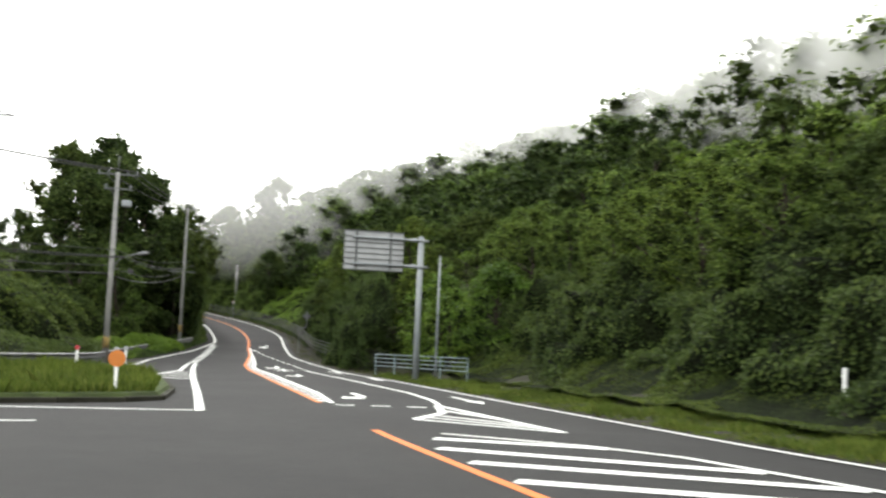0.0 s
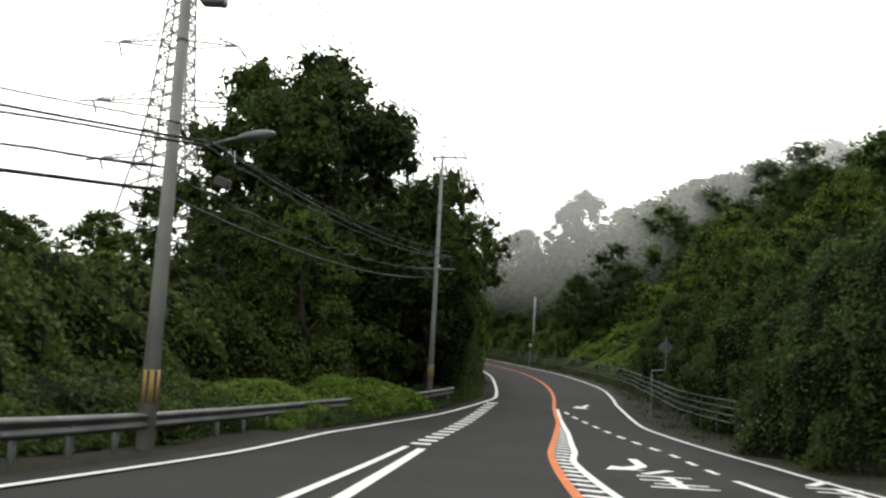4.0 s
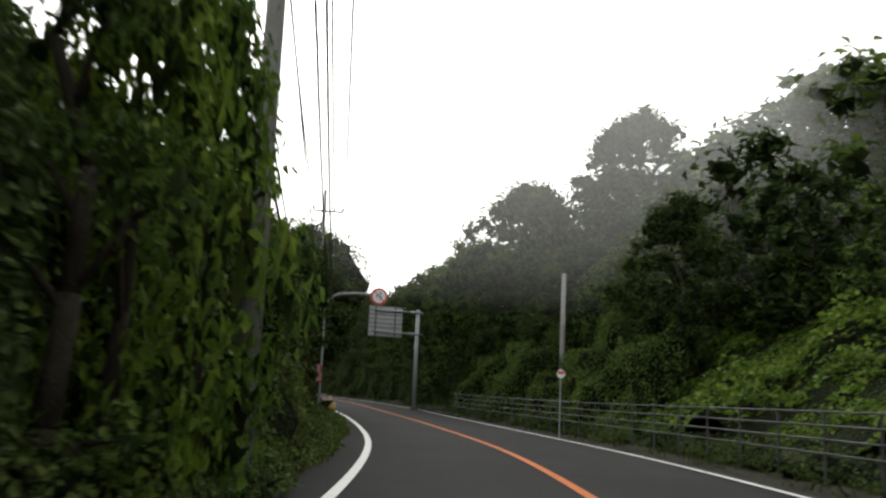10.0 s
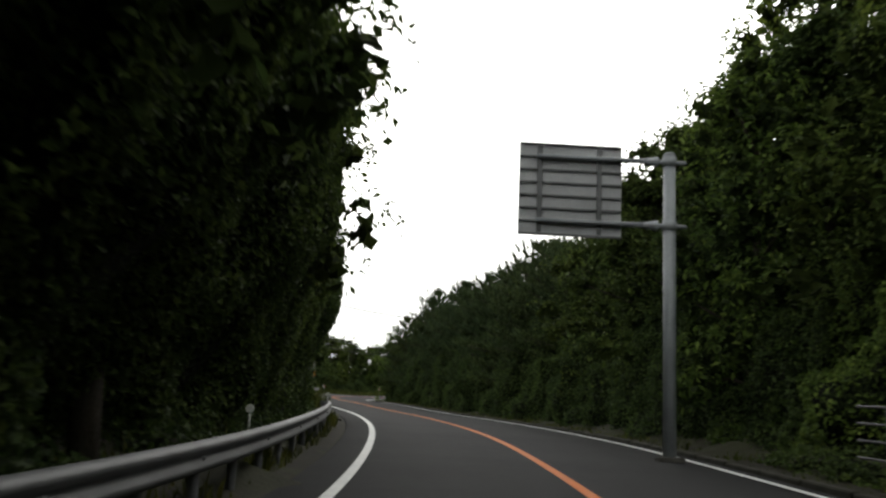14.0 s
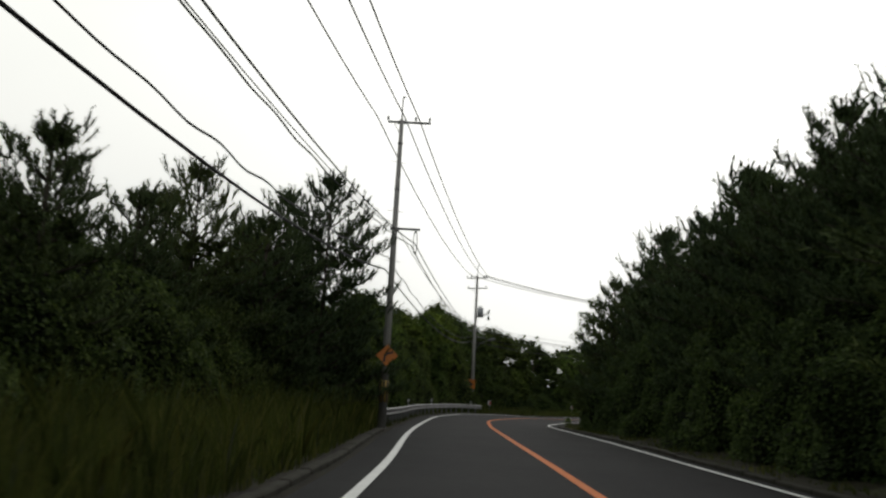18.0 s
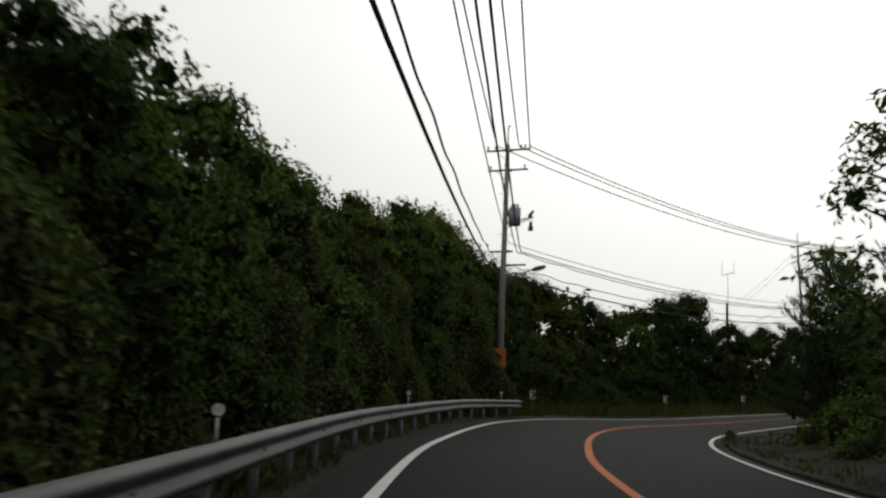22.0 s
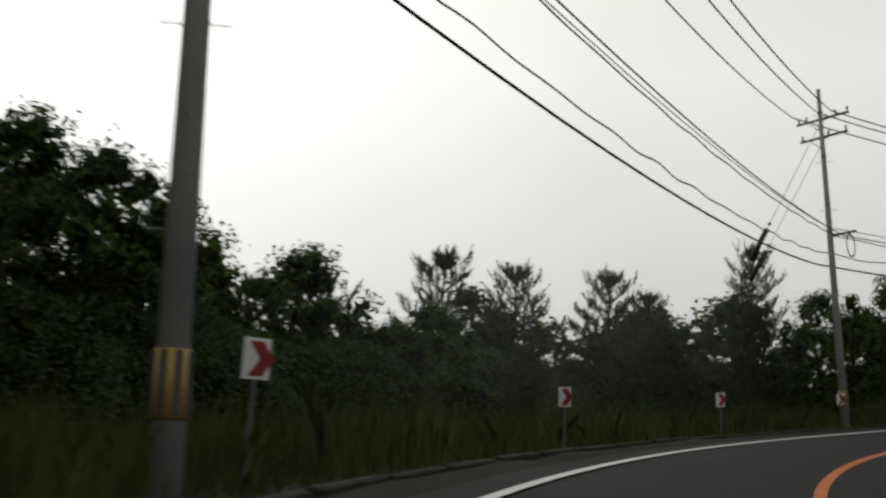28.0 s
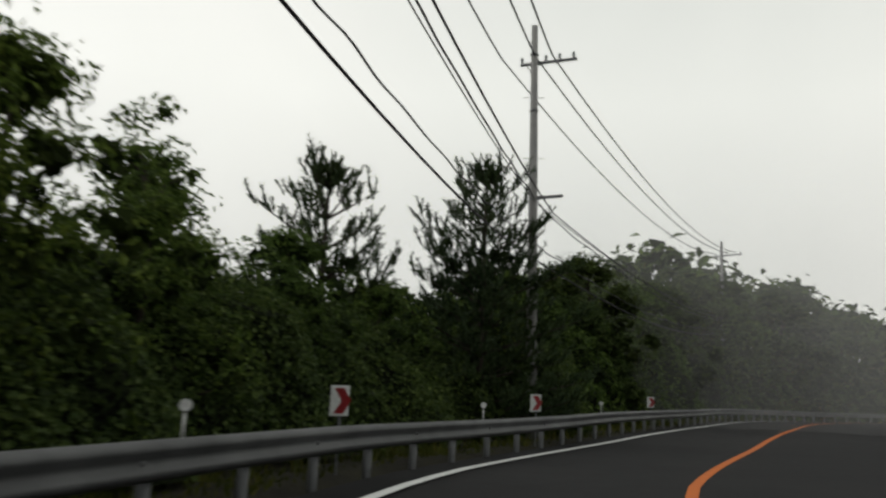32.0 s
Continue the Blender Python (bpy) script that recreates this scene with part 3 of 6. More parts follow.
def pine_trunk(bough, tall, r0):
    bm = bmesh.new()
    rod(bm, (0, 0, -0.4), (0, 0, tall), r0, 0.02, 7)
    for a, b in bough:
        rod(bm, a, b, 0.03, 0.008, 4)
    me = bpy.data.meshes.new("trunk")
    bm.to_mesh(me)
    bm.free()
    me.materials.append(M_BARK)
    return me


KINDS = {}
for key, (seed, clumps, leaves, size, tall, wide, mat, base, ln, each) in {
        "broad_a": (1, 70, 4800, 0.72, 8.0, 2.6, M_LEAF, 0.08, 0.19, 18),
        "broad_b": (2, 58, 4200, 0.72, 7.0, 2.4, M_LEAF, 0.06, 0.18, 18),
        "broad_c": (3, 96, 6200, 0.85, 10.0, 3.0, M_LEAF_DARK, 0.1, 0.18, 20),
        "broad_d": (4, 80, 5600, 0.8, 8.0, 2.9, M_LEAF_DARK, 0.04, 0.165, 20),
        "high_a": (14, 76, 5000, 0.8, 9.0, 2.9, M_LEAF_DARK, 0.34, 0.18, 18),
        "sparse_a": (5, 26, 1700, 0.48, 6.5, 1.4, M_LEAF, 0.12, 0.15, 2),
        "round_a": (6, 34, 2600, 0.7, 4.0, 2.1, M_VINE, 0.05, 0.21, 12),
        "far_a": (7, 34, 700, 1.1, 8.0, 2.9, M_LEAF, 0.06, 0.48, 7),
        "far_b": (8, 38, 700, 1.1, 9.0, 2.9, M_LEAF_DARK, 0.06, 0.5, 7),
        "far_c": (9, 28, 900, 1.1, 7.0, 3.1, M_VINE, 0.04, 0.45, 7)}.items():
    me, cs = broad_crown(seed, clumps, leaves, size, tall, wide, mat, base, ln, each)
    KINDS[key] = (me, trunk_mesh("trunk", cs, tall, 0.17, seed, base), tall)
for key, (seed, tall, wide) in {"pine_a": (11, 7.0, 2.1), "pine_b": (12, 6.0, 1.7), "pine_c": (13, 8.0, 2.4), "pine_d": (15, 8.6, 3.1)}.items():
    me, bough = pine_crown(seed, tall, wide, M_PINE)
    KINDS[key] = (me, pine_trunk(bough, tall, 0.1), tall)
TREE_LABELS = {
    "broad": ("broadleaf_tree", "leafy green broadleaf tree in the roadside wood"),
    "far": ("hillside_tree", "broadleaf tree standing far off on the wooded hillside"),
    "sparse": ("young_tree", "thin young broadleaf tree with open crown"),
    "high": ("tall_tree", "tall dark broadleaf tree leaning over the guard rail"),
    "round": ("vine_covered_tree", "low tree smothered in bright green vines"),
    "pine": ("pine_tree", "young pine tree with upright needle shoots")}


def tree_at(kind, p, tall, wide=1.0, group="roadside trees", label=""):
    crown, trunk, full = KINDS[kind]
    name, text = TREE_LABELS[kind.split("_")[0]]
    k = tall / full
    root = empty(name, pose(p[0], p[1], p[2], 0, 0, float(rng.uniform(0, 360))), label or text, "tree", group)
    root.scale = (k * wide, k * wide, k)
    part("trunk", trunk, None, root)
    part("crown", crown, None, root)
    return root


def tree(kind, s, n, tall, wide=1.0, group="roadside trees", label="", h=None):
    p = W(s, n)
    z = land_z(np.array([p.x]), np.array([p.y]))[0] if h is None else p.z + h
    return tree_at(kind, (p.x, p.y, z), tall, wide, group, label)


def grove(kinds, s0, s1, n0, n1, every, tall, group, wide=1.0, jitter=1.2):
    """Trees in a belt: one in each cell of about the given spacing."""
    side = 1 if n1 > n0 else -1
    for s in np.arange(s0, s1, every):
        for row, n in enumerate(np.arange(abs(n0), abs(n1) + 0.01, every)):
            kind = kinds[int(rng.integers(len(kinds)))]
            if row and kind.startswith("broad"):
                kind = "far_a" if kind == "broad_a" else "far_b"
            tree(kind, s + rng.uniform(-jitter, jitter), math.copysign(n + rng.uniform(0, jitter), n0),
                 rng.uniform(*tall), wide * rng.uniform(0.9, 1.2), group)


def far_wood(kinds, s0, s1, n0, n1, every, tall, label, wide=1.0, jitter=1.6):
    """Woods too far off to count: many crowns in one mesh."""
    vs, fs, mats, off = [], [], [], 0
    data = {}
    for k in set(kinds):
        me = KINDS[k][0]
        co = np.empty(len(me.vertices) * 3, np.float32)
        me.vertices.foreach_get("co", co)
        lv = np.empty(len(me.loops), np.int32)
        me.loops.foreach_get("vertex_index", lv)
        mi = np.empty(len(me.polygons), np.int32)
        me.polygons.foreach_get("material_index", mi)
        data[k] = (co.reshape(-1, 3), lv.reshape(-1, 4), mi)
    for s in np.arange(s0, s1, every):
        for n in np.arange(abs(n0), abs(n1) + 0.01, every):
            k = kinds[int(rng.integers(len(kinds)))]
            co, f, mi = data[k]
            p = W(s + rng.uniform(-jitter, jitter), math.copysign(n + rng.uniform(0, jitter), n0))
            z = land_z(np.array([p.x]), np.array([p.y]))[0]
            a, g = rng.uniform(0, 6.28), rng.uniform(*tall) / KINDS[k][2]
            w = g * wide * rng.uniform(0.9, 1.2)
            x = np.column_stack([(co[:, 0] * math.cos(a) - co[:, 1] * math.sin(a)) * w + p.x, (co[:, 0] * math.sin(a) + co[:, 1] * math.cos(a)) * w + p.y, co[:, 2] * g + z])
            vs.append(x)
            fs.append(f + off)
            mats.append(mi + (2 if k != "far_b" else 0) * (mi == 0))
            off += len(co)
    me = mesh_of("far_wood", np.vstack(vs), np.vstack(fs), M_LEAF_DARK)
    # inner sprays again in the leaf colour with crown shade painted in
    me.materials.append(M_INNER_SHADE)
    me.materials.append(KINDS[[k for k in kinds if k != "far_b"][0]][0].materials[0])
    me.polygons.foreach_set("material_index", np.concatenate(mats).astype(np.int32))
    tagged(new("far_wood", me), label, "woods", kind="stuff")


ALLB = ["broad_a", "broad_b", "broad_c", "broad_d"]
FAR = ["far_a", "far_b", "far_b"]


def stand(group, rows, label=""):
    for kind, s, n, tall, wide in rows:
        tree(kind, s, n, tall, wide, group, label)


# tall wood at the junction and over the bank
G1 = "dark wood beside the junction"
stand(G1, [("broad_c", 149, -15.4, 15.6, 1.05), ("broad_c", 150, -12, 16.8, 1.05), ("broad_d", 147, -10.8, 15.2, 1.0), ("broad_c", 148.5, -8.6, 14.0, 0.95), ("broad_d", 144.5, -13.4, 13.2, 1.05), ("broad_d", 163, -24.5, 6.2, 1.2),
           ("broad_d", 166, -28.5, 3.4, 1.5), ("broad_a", 165, -33, 3.0, 1.5), ("broad_d", 160, -36.5, 1.9, 1.6), ("broad_d", 158, -31, 5.0, 1.4), ("broad_d", 157, -20.5, 8.6, 1.1), ("broad_c", 155, -15, 14.6, 1.1), ("high_a", 152, -6.4, 11.2, 0.85), ("high_a", 156.5, -6.0, 12.0, 0.85),
           ("broad_d", 139, -13.0, 7.2, 1.15), ("broad_a", 133, -15.5, 4.8, 1.4), ("broad_a", 141, -19.4, 6.6, 1.25), ("broad_d", 138, -22.5, 5.8, 1.35), ("broad_b", 138, -9.6, 7.4, 1.0), ("broad_d", 126, -24, 4.6, 1.4), ("broad_c", 157, -11, 14, 1.1), ("broad_d", 146, -26.5, 6.8, 1.35), ("broad_a", 132, -28, 4.6, 1.4), ("broad_a", 161.5, -5.6, 8.2, 0.75), ("sparse_a", 174.2, -4.7, 5.6, 0.9)])
stand("vine-covered trees on the steep bank", [("round_a", 177.0, -4.3, 5.2, 0.34), ("round_a", 175.4, -4.6, 5.6, 0.4)])
grove(["broad_d", "broad_a"], 108, 132, -25, -40, 5.0, (3.6, 5.0), "wood behind the slip road", 1.3)
grove(["broad_d", "broad_a", "broad_d"], 144, 156, -25, -35, 4.4, (3.4, 4.8), "wood behind the slip road", 1.3)
far_wood(FAR, 58, 150, -40, -66, 8.0, (4.5, 6), "distant dark wood behind the slip road", 1.3)
grove(["broad_c", "broad_d"], 155, 167, -7.2, -12, 4.3, (8.5, 10.5), "dark wood over the steep bank", 1.0)
grove(["broad_a", "broad_d"], 169, 180, -8.2, -12.5, 4.3, (4.5, 6.0), "lower trees on the steep bank", 1.0)
grove(["broad_b", "broad_d", "broad_a"], 180, 191, -6.7, -11.5, 4.3, (3.4, 4.6), "vine-hung trees on the steep bank", 1.05)
grove(["broad_b", "broad_d", "broad_a"], 192, 209, -6.4, -11.5, 4.1, (4.8, 6.2), "vine-hung trees on the steep bank", 1.05)
stand("dark wood over the guard rail", [("broad_d", 212.5, -8.0, 7.0, 1.0), ("broad_d", 215.6, -5.3, 4.4, 0.75), ("high_a", 215.5, -5.4, 8.2, 0.95), ("high_a", 219.5, -5.2, 9.0, 1.0), ("high_a", 224, -5.2, 9.2, 1.0), ("high_a", 229, -6.0, 8.4, 1.0), ("high_a", 233.5, -5.4, 9.0, 0.9), ("broad_d", 234, -7.6, 8, 0.9), ("broad_d", 239, -8.0, 7, 0.9), ("broad_d", 225, -10, 9.5, 1.1), ("broad_c", 216, -11, 8.5, 1.1), ("broad_d", 233, -11.5, 8.5, 1.0)])
grove(["broad_b", "broad_d"], 241, 253, -7.4, -11.5, 4.2, (4.6, 6.0), "vine-hung trees behind the guard rail", 1.1)
stand("vine-hung trees behind the guard rail", [("broad_b", 252.8, -6.6, 4.6, 0.95), ("broad_b", 254.6, -7.0, 4.2, 0.8), ("broad_a", 257.0, -9.4, 4.6, 0.9), ("broad_d", 251, -6.4, 4.7, 1.0)])
# hillside
grove(["broad_a", "broad_d", "broad_a"], 64, 132, 15, 20, 5.0, (5.5, 7.5), "trees at the foot of the hill", 1.15)
stand("vine-covered trees at the foot of the hill", [("round_a", 111, 12.2, 4.6, 1.1), ("round_a", 115, 10.6, 4.2, 1.1), ("round_a", 119, 10.8, 5.0, 1.0), ("broad_a", 125, 10.5, 6.4, 1.05), ("broad_d", 131, 9.8, 6.4, 1.05), ("broad_d", 137, 9.2, 6.6, 1.1), ("broad_a", 142.5, 9.0, 7.4, 1.1), ("broad_d", 148, 8.6, 8.0, 1.1), ("broad_a", 153.5, 9.0, 8.0, 1.1), ("broad_d", 159.5, 9.6, 8.0, 1.1), ("broad_a", 150, 13.5, 8.5, 1.1), ("broad_d", 157, 14, 8.5, 1.1), ("broad_d", 165, 13.5, 7.5, 1.1)])
far_wood(["far_c", "far_b", "far_c"], 66, 150, 24, 38, 5.0, (2.6, 4.4), "vine-covered trees on the green hillside", 1.35)
grove(["far_c", "far_a", "far_c"], 168, 208, 13, 20, 5.4, (3.2, 4.6), "low vine-covered trees on the hillside", 1.3)
far_wood(FAR, 150, 214, 22, 38, 5.2, (6.2, 8.2), "trees on the hillside above the vines", 1.25)
grove(["broad_c", "broad_a", "broad_d"], 207, 233, 9.0, 17, 4.6, (6.5, 9.0), "dark trees on the wooded bank", 1.15)
far_wood(FAR, 60, 250, 42, 84, 9.0, (8, 11), "misty trees on the hilltop", 1.5)
far_wood(FAR, 214, 262, 20, 38, 5.4, (8.5, 11.0), "tall trees above the wooded bank", 1.25)
stand("trees on the wooded bank", [("broad_a", 243.6, 8.8, 12.2, 0.8), ("broad_c", 233, 10.4, 12.2, 1.0), ("broad_c", 237.5, 17.5, 14.5, 1.1), ("broad_a", 240.8, 6.6, 10.2, 0.9), ("broad_c", 228, 13, 11.4, 1.05), ("broad_d", 243, 12.5, 13.4, 1.1), ("broad_c", 247, 15, 13.4, 1.1), ("broad_c", 241, 21, 15.0, 1.2)])
grove(["broad_c", "broad_a", "broad_d"], 236, 264, 7.6, 16, 4.3, (8.4, 10.8), "trees on the wooded bank", 1.1)
grove(["pine_a", "pine_c", "pine_a"], 264, 284, 7.8, 12, 3.6, (8.2, 10.0), "pines on the wooded bank", 1.25)
grove(["pine_a", "pine_c", "pine_a"], 285, 320, 7.8, 12, 3.6, (7.4, 9.4), "pines on the wooded bank", 1.2)
stand("pines on the wooded bank", [("pine_c", 286, 8.0, 9.0, 1.0), ("pine_a", 293, 7.7, 8.4, 1.0), ("pine_c", 318, 9.6, 10.6, 1.0), ("pine_c", 320.4, 6.9, 8.6, 1.0), ("sparse_a", 327.0, 6.2, 8.2, 1.1), ("pine_a", 325.0, 8.2, 8.2, 1.0), ("broad_d", 324, 9, 6, 1.0)])
stand("pines inside the bend", [("pine_d", 346.0, 7.4, 7.0, 0.85), ("pine_a", 348, 8.0, 6.4, 1.0), ("round_a", 341.0, 4.15, 0.62, 1.0)])
# pines by the grass strip, then broad trees behind the rail
stand("pines beside the grass strip", [("pine_c", 287.0, -8.8, 7.0, 1.05), ("pine_a", 283.2, -9.2, 5.4, 1.2), ("pine_a", 291.2, -7.6, 6.3, 1.3), ("pine_d", 295.6, -6.3, 8.9, 1.0), ("pine_d", 294.0, -8.8, 6.6, 0.95), ("pine_d", 298.6, -8.2, 8.8, 1.05), ("pine_b", 278.0, -9.4, 5.6, 1.15), ("pine_c", 290.0, -13.5, 7.4, 1.1), ("pine_a", 284.5, -14.0, 6.6, 1.1), ("pine_b", 276.0, -13.0, 5.0, 1.2), ("pine_a", 271.0, -14.0, 5.0, 1.2), ("pine_a", 301.0, -10.0, 7.4, 1.1), ("pine_a", 297.5, -12.5, 8.0, 1.1), ("broad_d", 291.5, -11.0, 4.2, 1.2), ("broad_d", 286.0, -11.0, 3.8, 1.2), ("broad_d", 295.5, -8.8, 4.4, 1.2), ("broad_d", 281.0, -11.5, 3.4, 1.2)])
grove(["broad_d", "broad_b"], 260, 294, -12, -18, 4.4, (3.8, 5.2), "low trees behind the grass strip", 1.25)
grove(["broad_d", "broad_b", "broad_a"], 301, 334, -6.8, -11, 3.8, (4.2, 5.4), "trees behind the guard rail", 1.15)
stand("trees behind the guard rail", [("broad_a", 312.5, -6.9, 4.9, 0.95), ("broad_a", 316.2, -6.5, 5.0, 0.9), ("broad_d", 308.5, -7.8, 4.3, 1.0), ("broad_b", 321.6, -6.7, 6.1, 0.95), ("broad_a", 318.4, -6.7, 6.2, 0.95), ("broad_b", 325.2, -6.9, 6.2, 1.0), ("broad_d", 332.5, -8.4, 7.2, 1.0), ("broad_a", 336, -7.4, 7.2, 1.0), ("broad_a", 340, -7.0, 7.7, 0.95), ("broad_b", 344, -7.8, 8.3, 1.0), ("broad_d", 347.5, -9.5, 7.6, 1.0), ("broad_d", 339, -11, 9.2, 1.1), ("broad_d", 345, -13, 9.5, 1.1), ("broad_d", 342, -9.5, 8.3, 1.1), ("broad_d", 349.2, -9.2, 9.2, 1.0), ("broad_c", 352.5, -11.0, 10.6, 0.95), ("broad_d", 356.5, -11.8, 10.0, 1.0), ("broad_c", 360.6, -12.8, 9.8, 1.1), ("broad_d", 364.0, -13.4, 9.4, 1.0), ("broad_a", 346, -7.6, 8.3, 0.95), ("broad_b", 350.8, -8.6, 7.2, 0.9)])
far_wood(FAR, 262, 345, -20, -36, 7.0, (6.0, 8.0), "distant dark wood behind the trees", 1.35)
grove(["broad_c", "broad_d"], 350, 372, -18.0, -26, 3.9, (10.4, 12.4), "trees behind the meadow", 1.15)
grove(["broad_c", "broad_d"], 373, 387, -18.0, -26, 3.7, (9.6, 11.2), "trees behind the meadow", 1.15)
grove(["broad_d", "broad_b"], 388, 400, -18.5, -26, 3.9, (7.2, 8.4), "trees behind the meadow", 1.15)
stand("trees behind the meadow", [("broad_d", 380.2, -16.6, 8.0, 1.05), ("broad_d", 382.6, -16.9, 8.6, 1.0), ("broad_b", 377.8, -16.2, 7.8, 1.0), ("broad_d", 387.6, -15.6, 8.0, 1.0), ("broad_b", 390.2, -15.8, 8.2, 1.0), ("broad_d", 392.6, -16.2, 8.4, 1.0), ("broad_b", 394.8, -16.6, 8.0, 0.95), ("broad_d", 385.0, -15.8, 8.2, 1.0)])
stand("pines behind the meadow", [("pine_a", 407.0, -16.0, 7.8, 1.05), ("pine_b", 408, -21, 9.0, 1.0), ("pine_a", 414, -18.8, 8.8, 1.05), ("pine_c", 415.2, -12.2, 8.7, 0.75), ("pine_b", 401.5, -19, 7.2, 1.1), ("pine_b", 398, -17.5, 6.4, 1.1), ("pine_a", 411, -13.4, 6.4, 1.0), ("broad_d", 416.5, -14.5, 7.0, 0.95), ("broad_d", 404, -22, 6.6, 1.3), ("broad_b", 411, -22, 6.6, 1.3), ("broad_d", 408, -18.5, 5.6, 1.3), ("broad_d", 413, -16, 5.8, 1.2), ("broad_b", 402, -16.5, 5.0, 1.3)])
stand("trees behind the far guard rail", [("pine_a", 420.6, -7.0, 7.0, 1.05), ("broad_a", 416.8, -8.8, 5.8, 0.9), ("sparse_a", 418.2, -7.8, 6.9, 1.0), ("broad_b", 419.2, -8.8, 6.4, 0.95), ("broad_b", 418, -11.5, 6.6, 1.0), ("broad_a", 422.4, -7.4, 6.4, 0.95), ("broad_a", 425, -7.4, 4.2, 0.9), ("broad_b", 429, -7.4, 3.8, 1.0), ("broad_a", 433, -7.6, 3.6, 1.0), ("broad_b", 438, -8.0, 3.8, 1.1), ("broad_a", 446, -7.8, 4.2, 1.1), ("broad_b", 426.5, -8.0, 5.4, 1.1), ("sparse_a", 429.6, -8.0, 5.6, 1.0), ("broad_b", 431, -9.0, 5.2, 1.1), ("broad_b", 434.5, -8.4, 4.6, 1.1), ("pine_b", 438.5, -9.8, 7.2, 1.2), ("pine_a", 442.4, -7.2, 7.6, 1.15), ("broad_a", 447, -9.0, 5.2, 1.2), ("broad_d", 436, -12, 5.0, 1.3), ("broad_d", 429, -12.5, 4.6, 1.4), ("broad_d", 422, -12.5, 6.0, 1.3)])
grove(["broad_a", "broad_d"], 450, 460, -8.6, -13, 4.0, (4.8, 5.8), "trees fading into the mist", 1.3)
grove(["broad_a", "broad_d"], 462, 476, -8.6, -13, 4.0, (6.4, 7.8), "trees fading into the mist", 1.25)
grove(["broad_a", "broad_d"], 478, 524, -8.8, -13, 4.2, (8.6, 11.0), "trees fading into the mist", 1.25)
grove(["broad_d", "broad_b", "broad_d"], 356, 402, -15.4, -16, 3.0, (4.4, 6.4), "low trees along the meadow", 1.05)
grove(["broad_d", "broad_b", "pine_a", "broad_d"], 402, 417, -12.8, -13.4, 2.8, (3.8, 5.4), "low trees along the meadow", 1.05)
far_wood(FAR, 345, 524, -29, -42, 7.0, (8, 10), "distant misty wood behind the meadow", 1.4)
far_wood(FAR, 420, 450, -15, -24, 5.0, (3.6, 4.8), "misty wood behind the far guard rail", 1.3)
far_wood(FAR, 490, 524, -16, -24, 5.5, (12, 15), "distant wood fading into the mist", 1.35)
grove(["broad_d", "broad_b"], 334, 470, 8, 13, 6.0, (3.8, 5.4), "trees inside the bend", 1.15)


# ---------- undergrowth ----------
def Wv(s, n, h):
    """W for many places at once."""
    x, y, z = (np.interp(s, STA, LINE[:, k]) for k in range(3))
    tx, ty = np.interp(s, STA, TAN[:, 0]), np.interp(s, STA, TAN[:, 1])
    m = np.hypot(tx, ty)
    over = np.maximum(0, s - STA[-1])
    b = bank(s) * np.clip(n, -8, 8)
    return np.column_stack([x + tx / m * over + ty / m * n, y + ty / m * over - tx / m * n, z - b + h]), np.column_stack([ty / m, -tx / m, 0 * m])


def lumps(s, n, p):
    return (np.sin(s * 0.31 + p[5]) * 0.7 + np.sin(s * 0.55 + p[0]) + np.sin(s * 1.25 + n * 0.9 + p[1]) * 0.8 + np.sin(n * 1.6 - s * 0.7 + p[2]) * 0.7 + np.sin(s * 2.7 + p[3]) * 0.45 + np.sin(n * 3.1 + s * 1.1 + p[4]) * 0.4) / 3.0


def grid_faces(rows, cols):
    i, j = np.meshgrid(np.arange(cols - 1), np.arange(rows - 1))
    a = (j * cols + i).ravel()
    return np.column_stack([a, a + 1, a + cols + 1, a + cols])


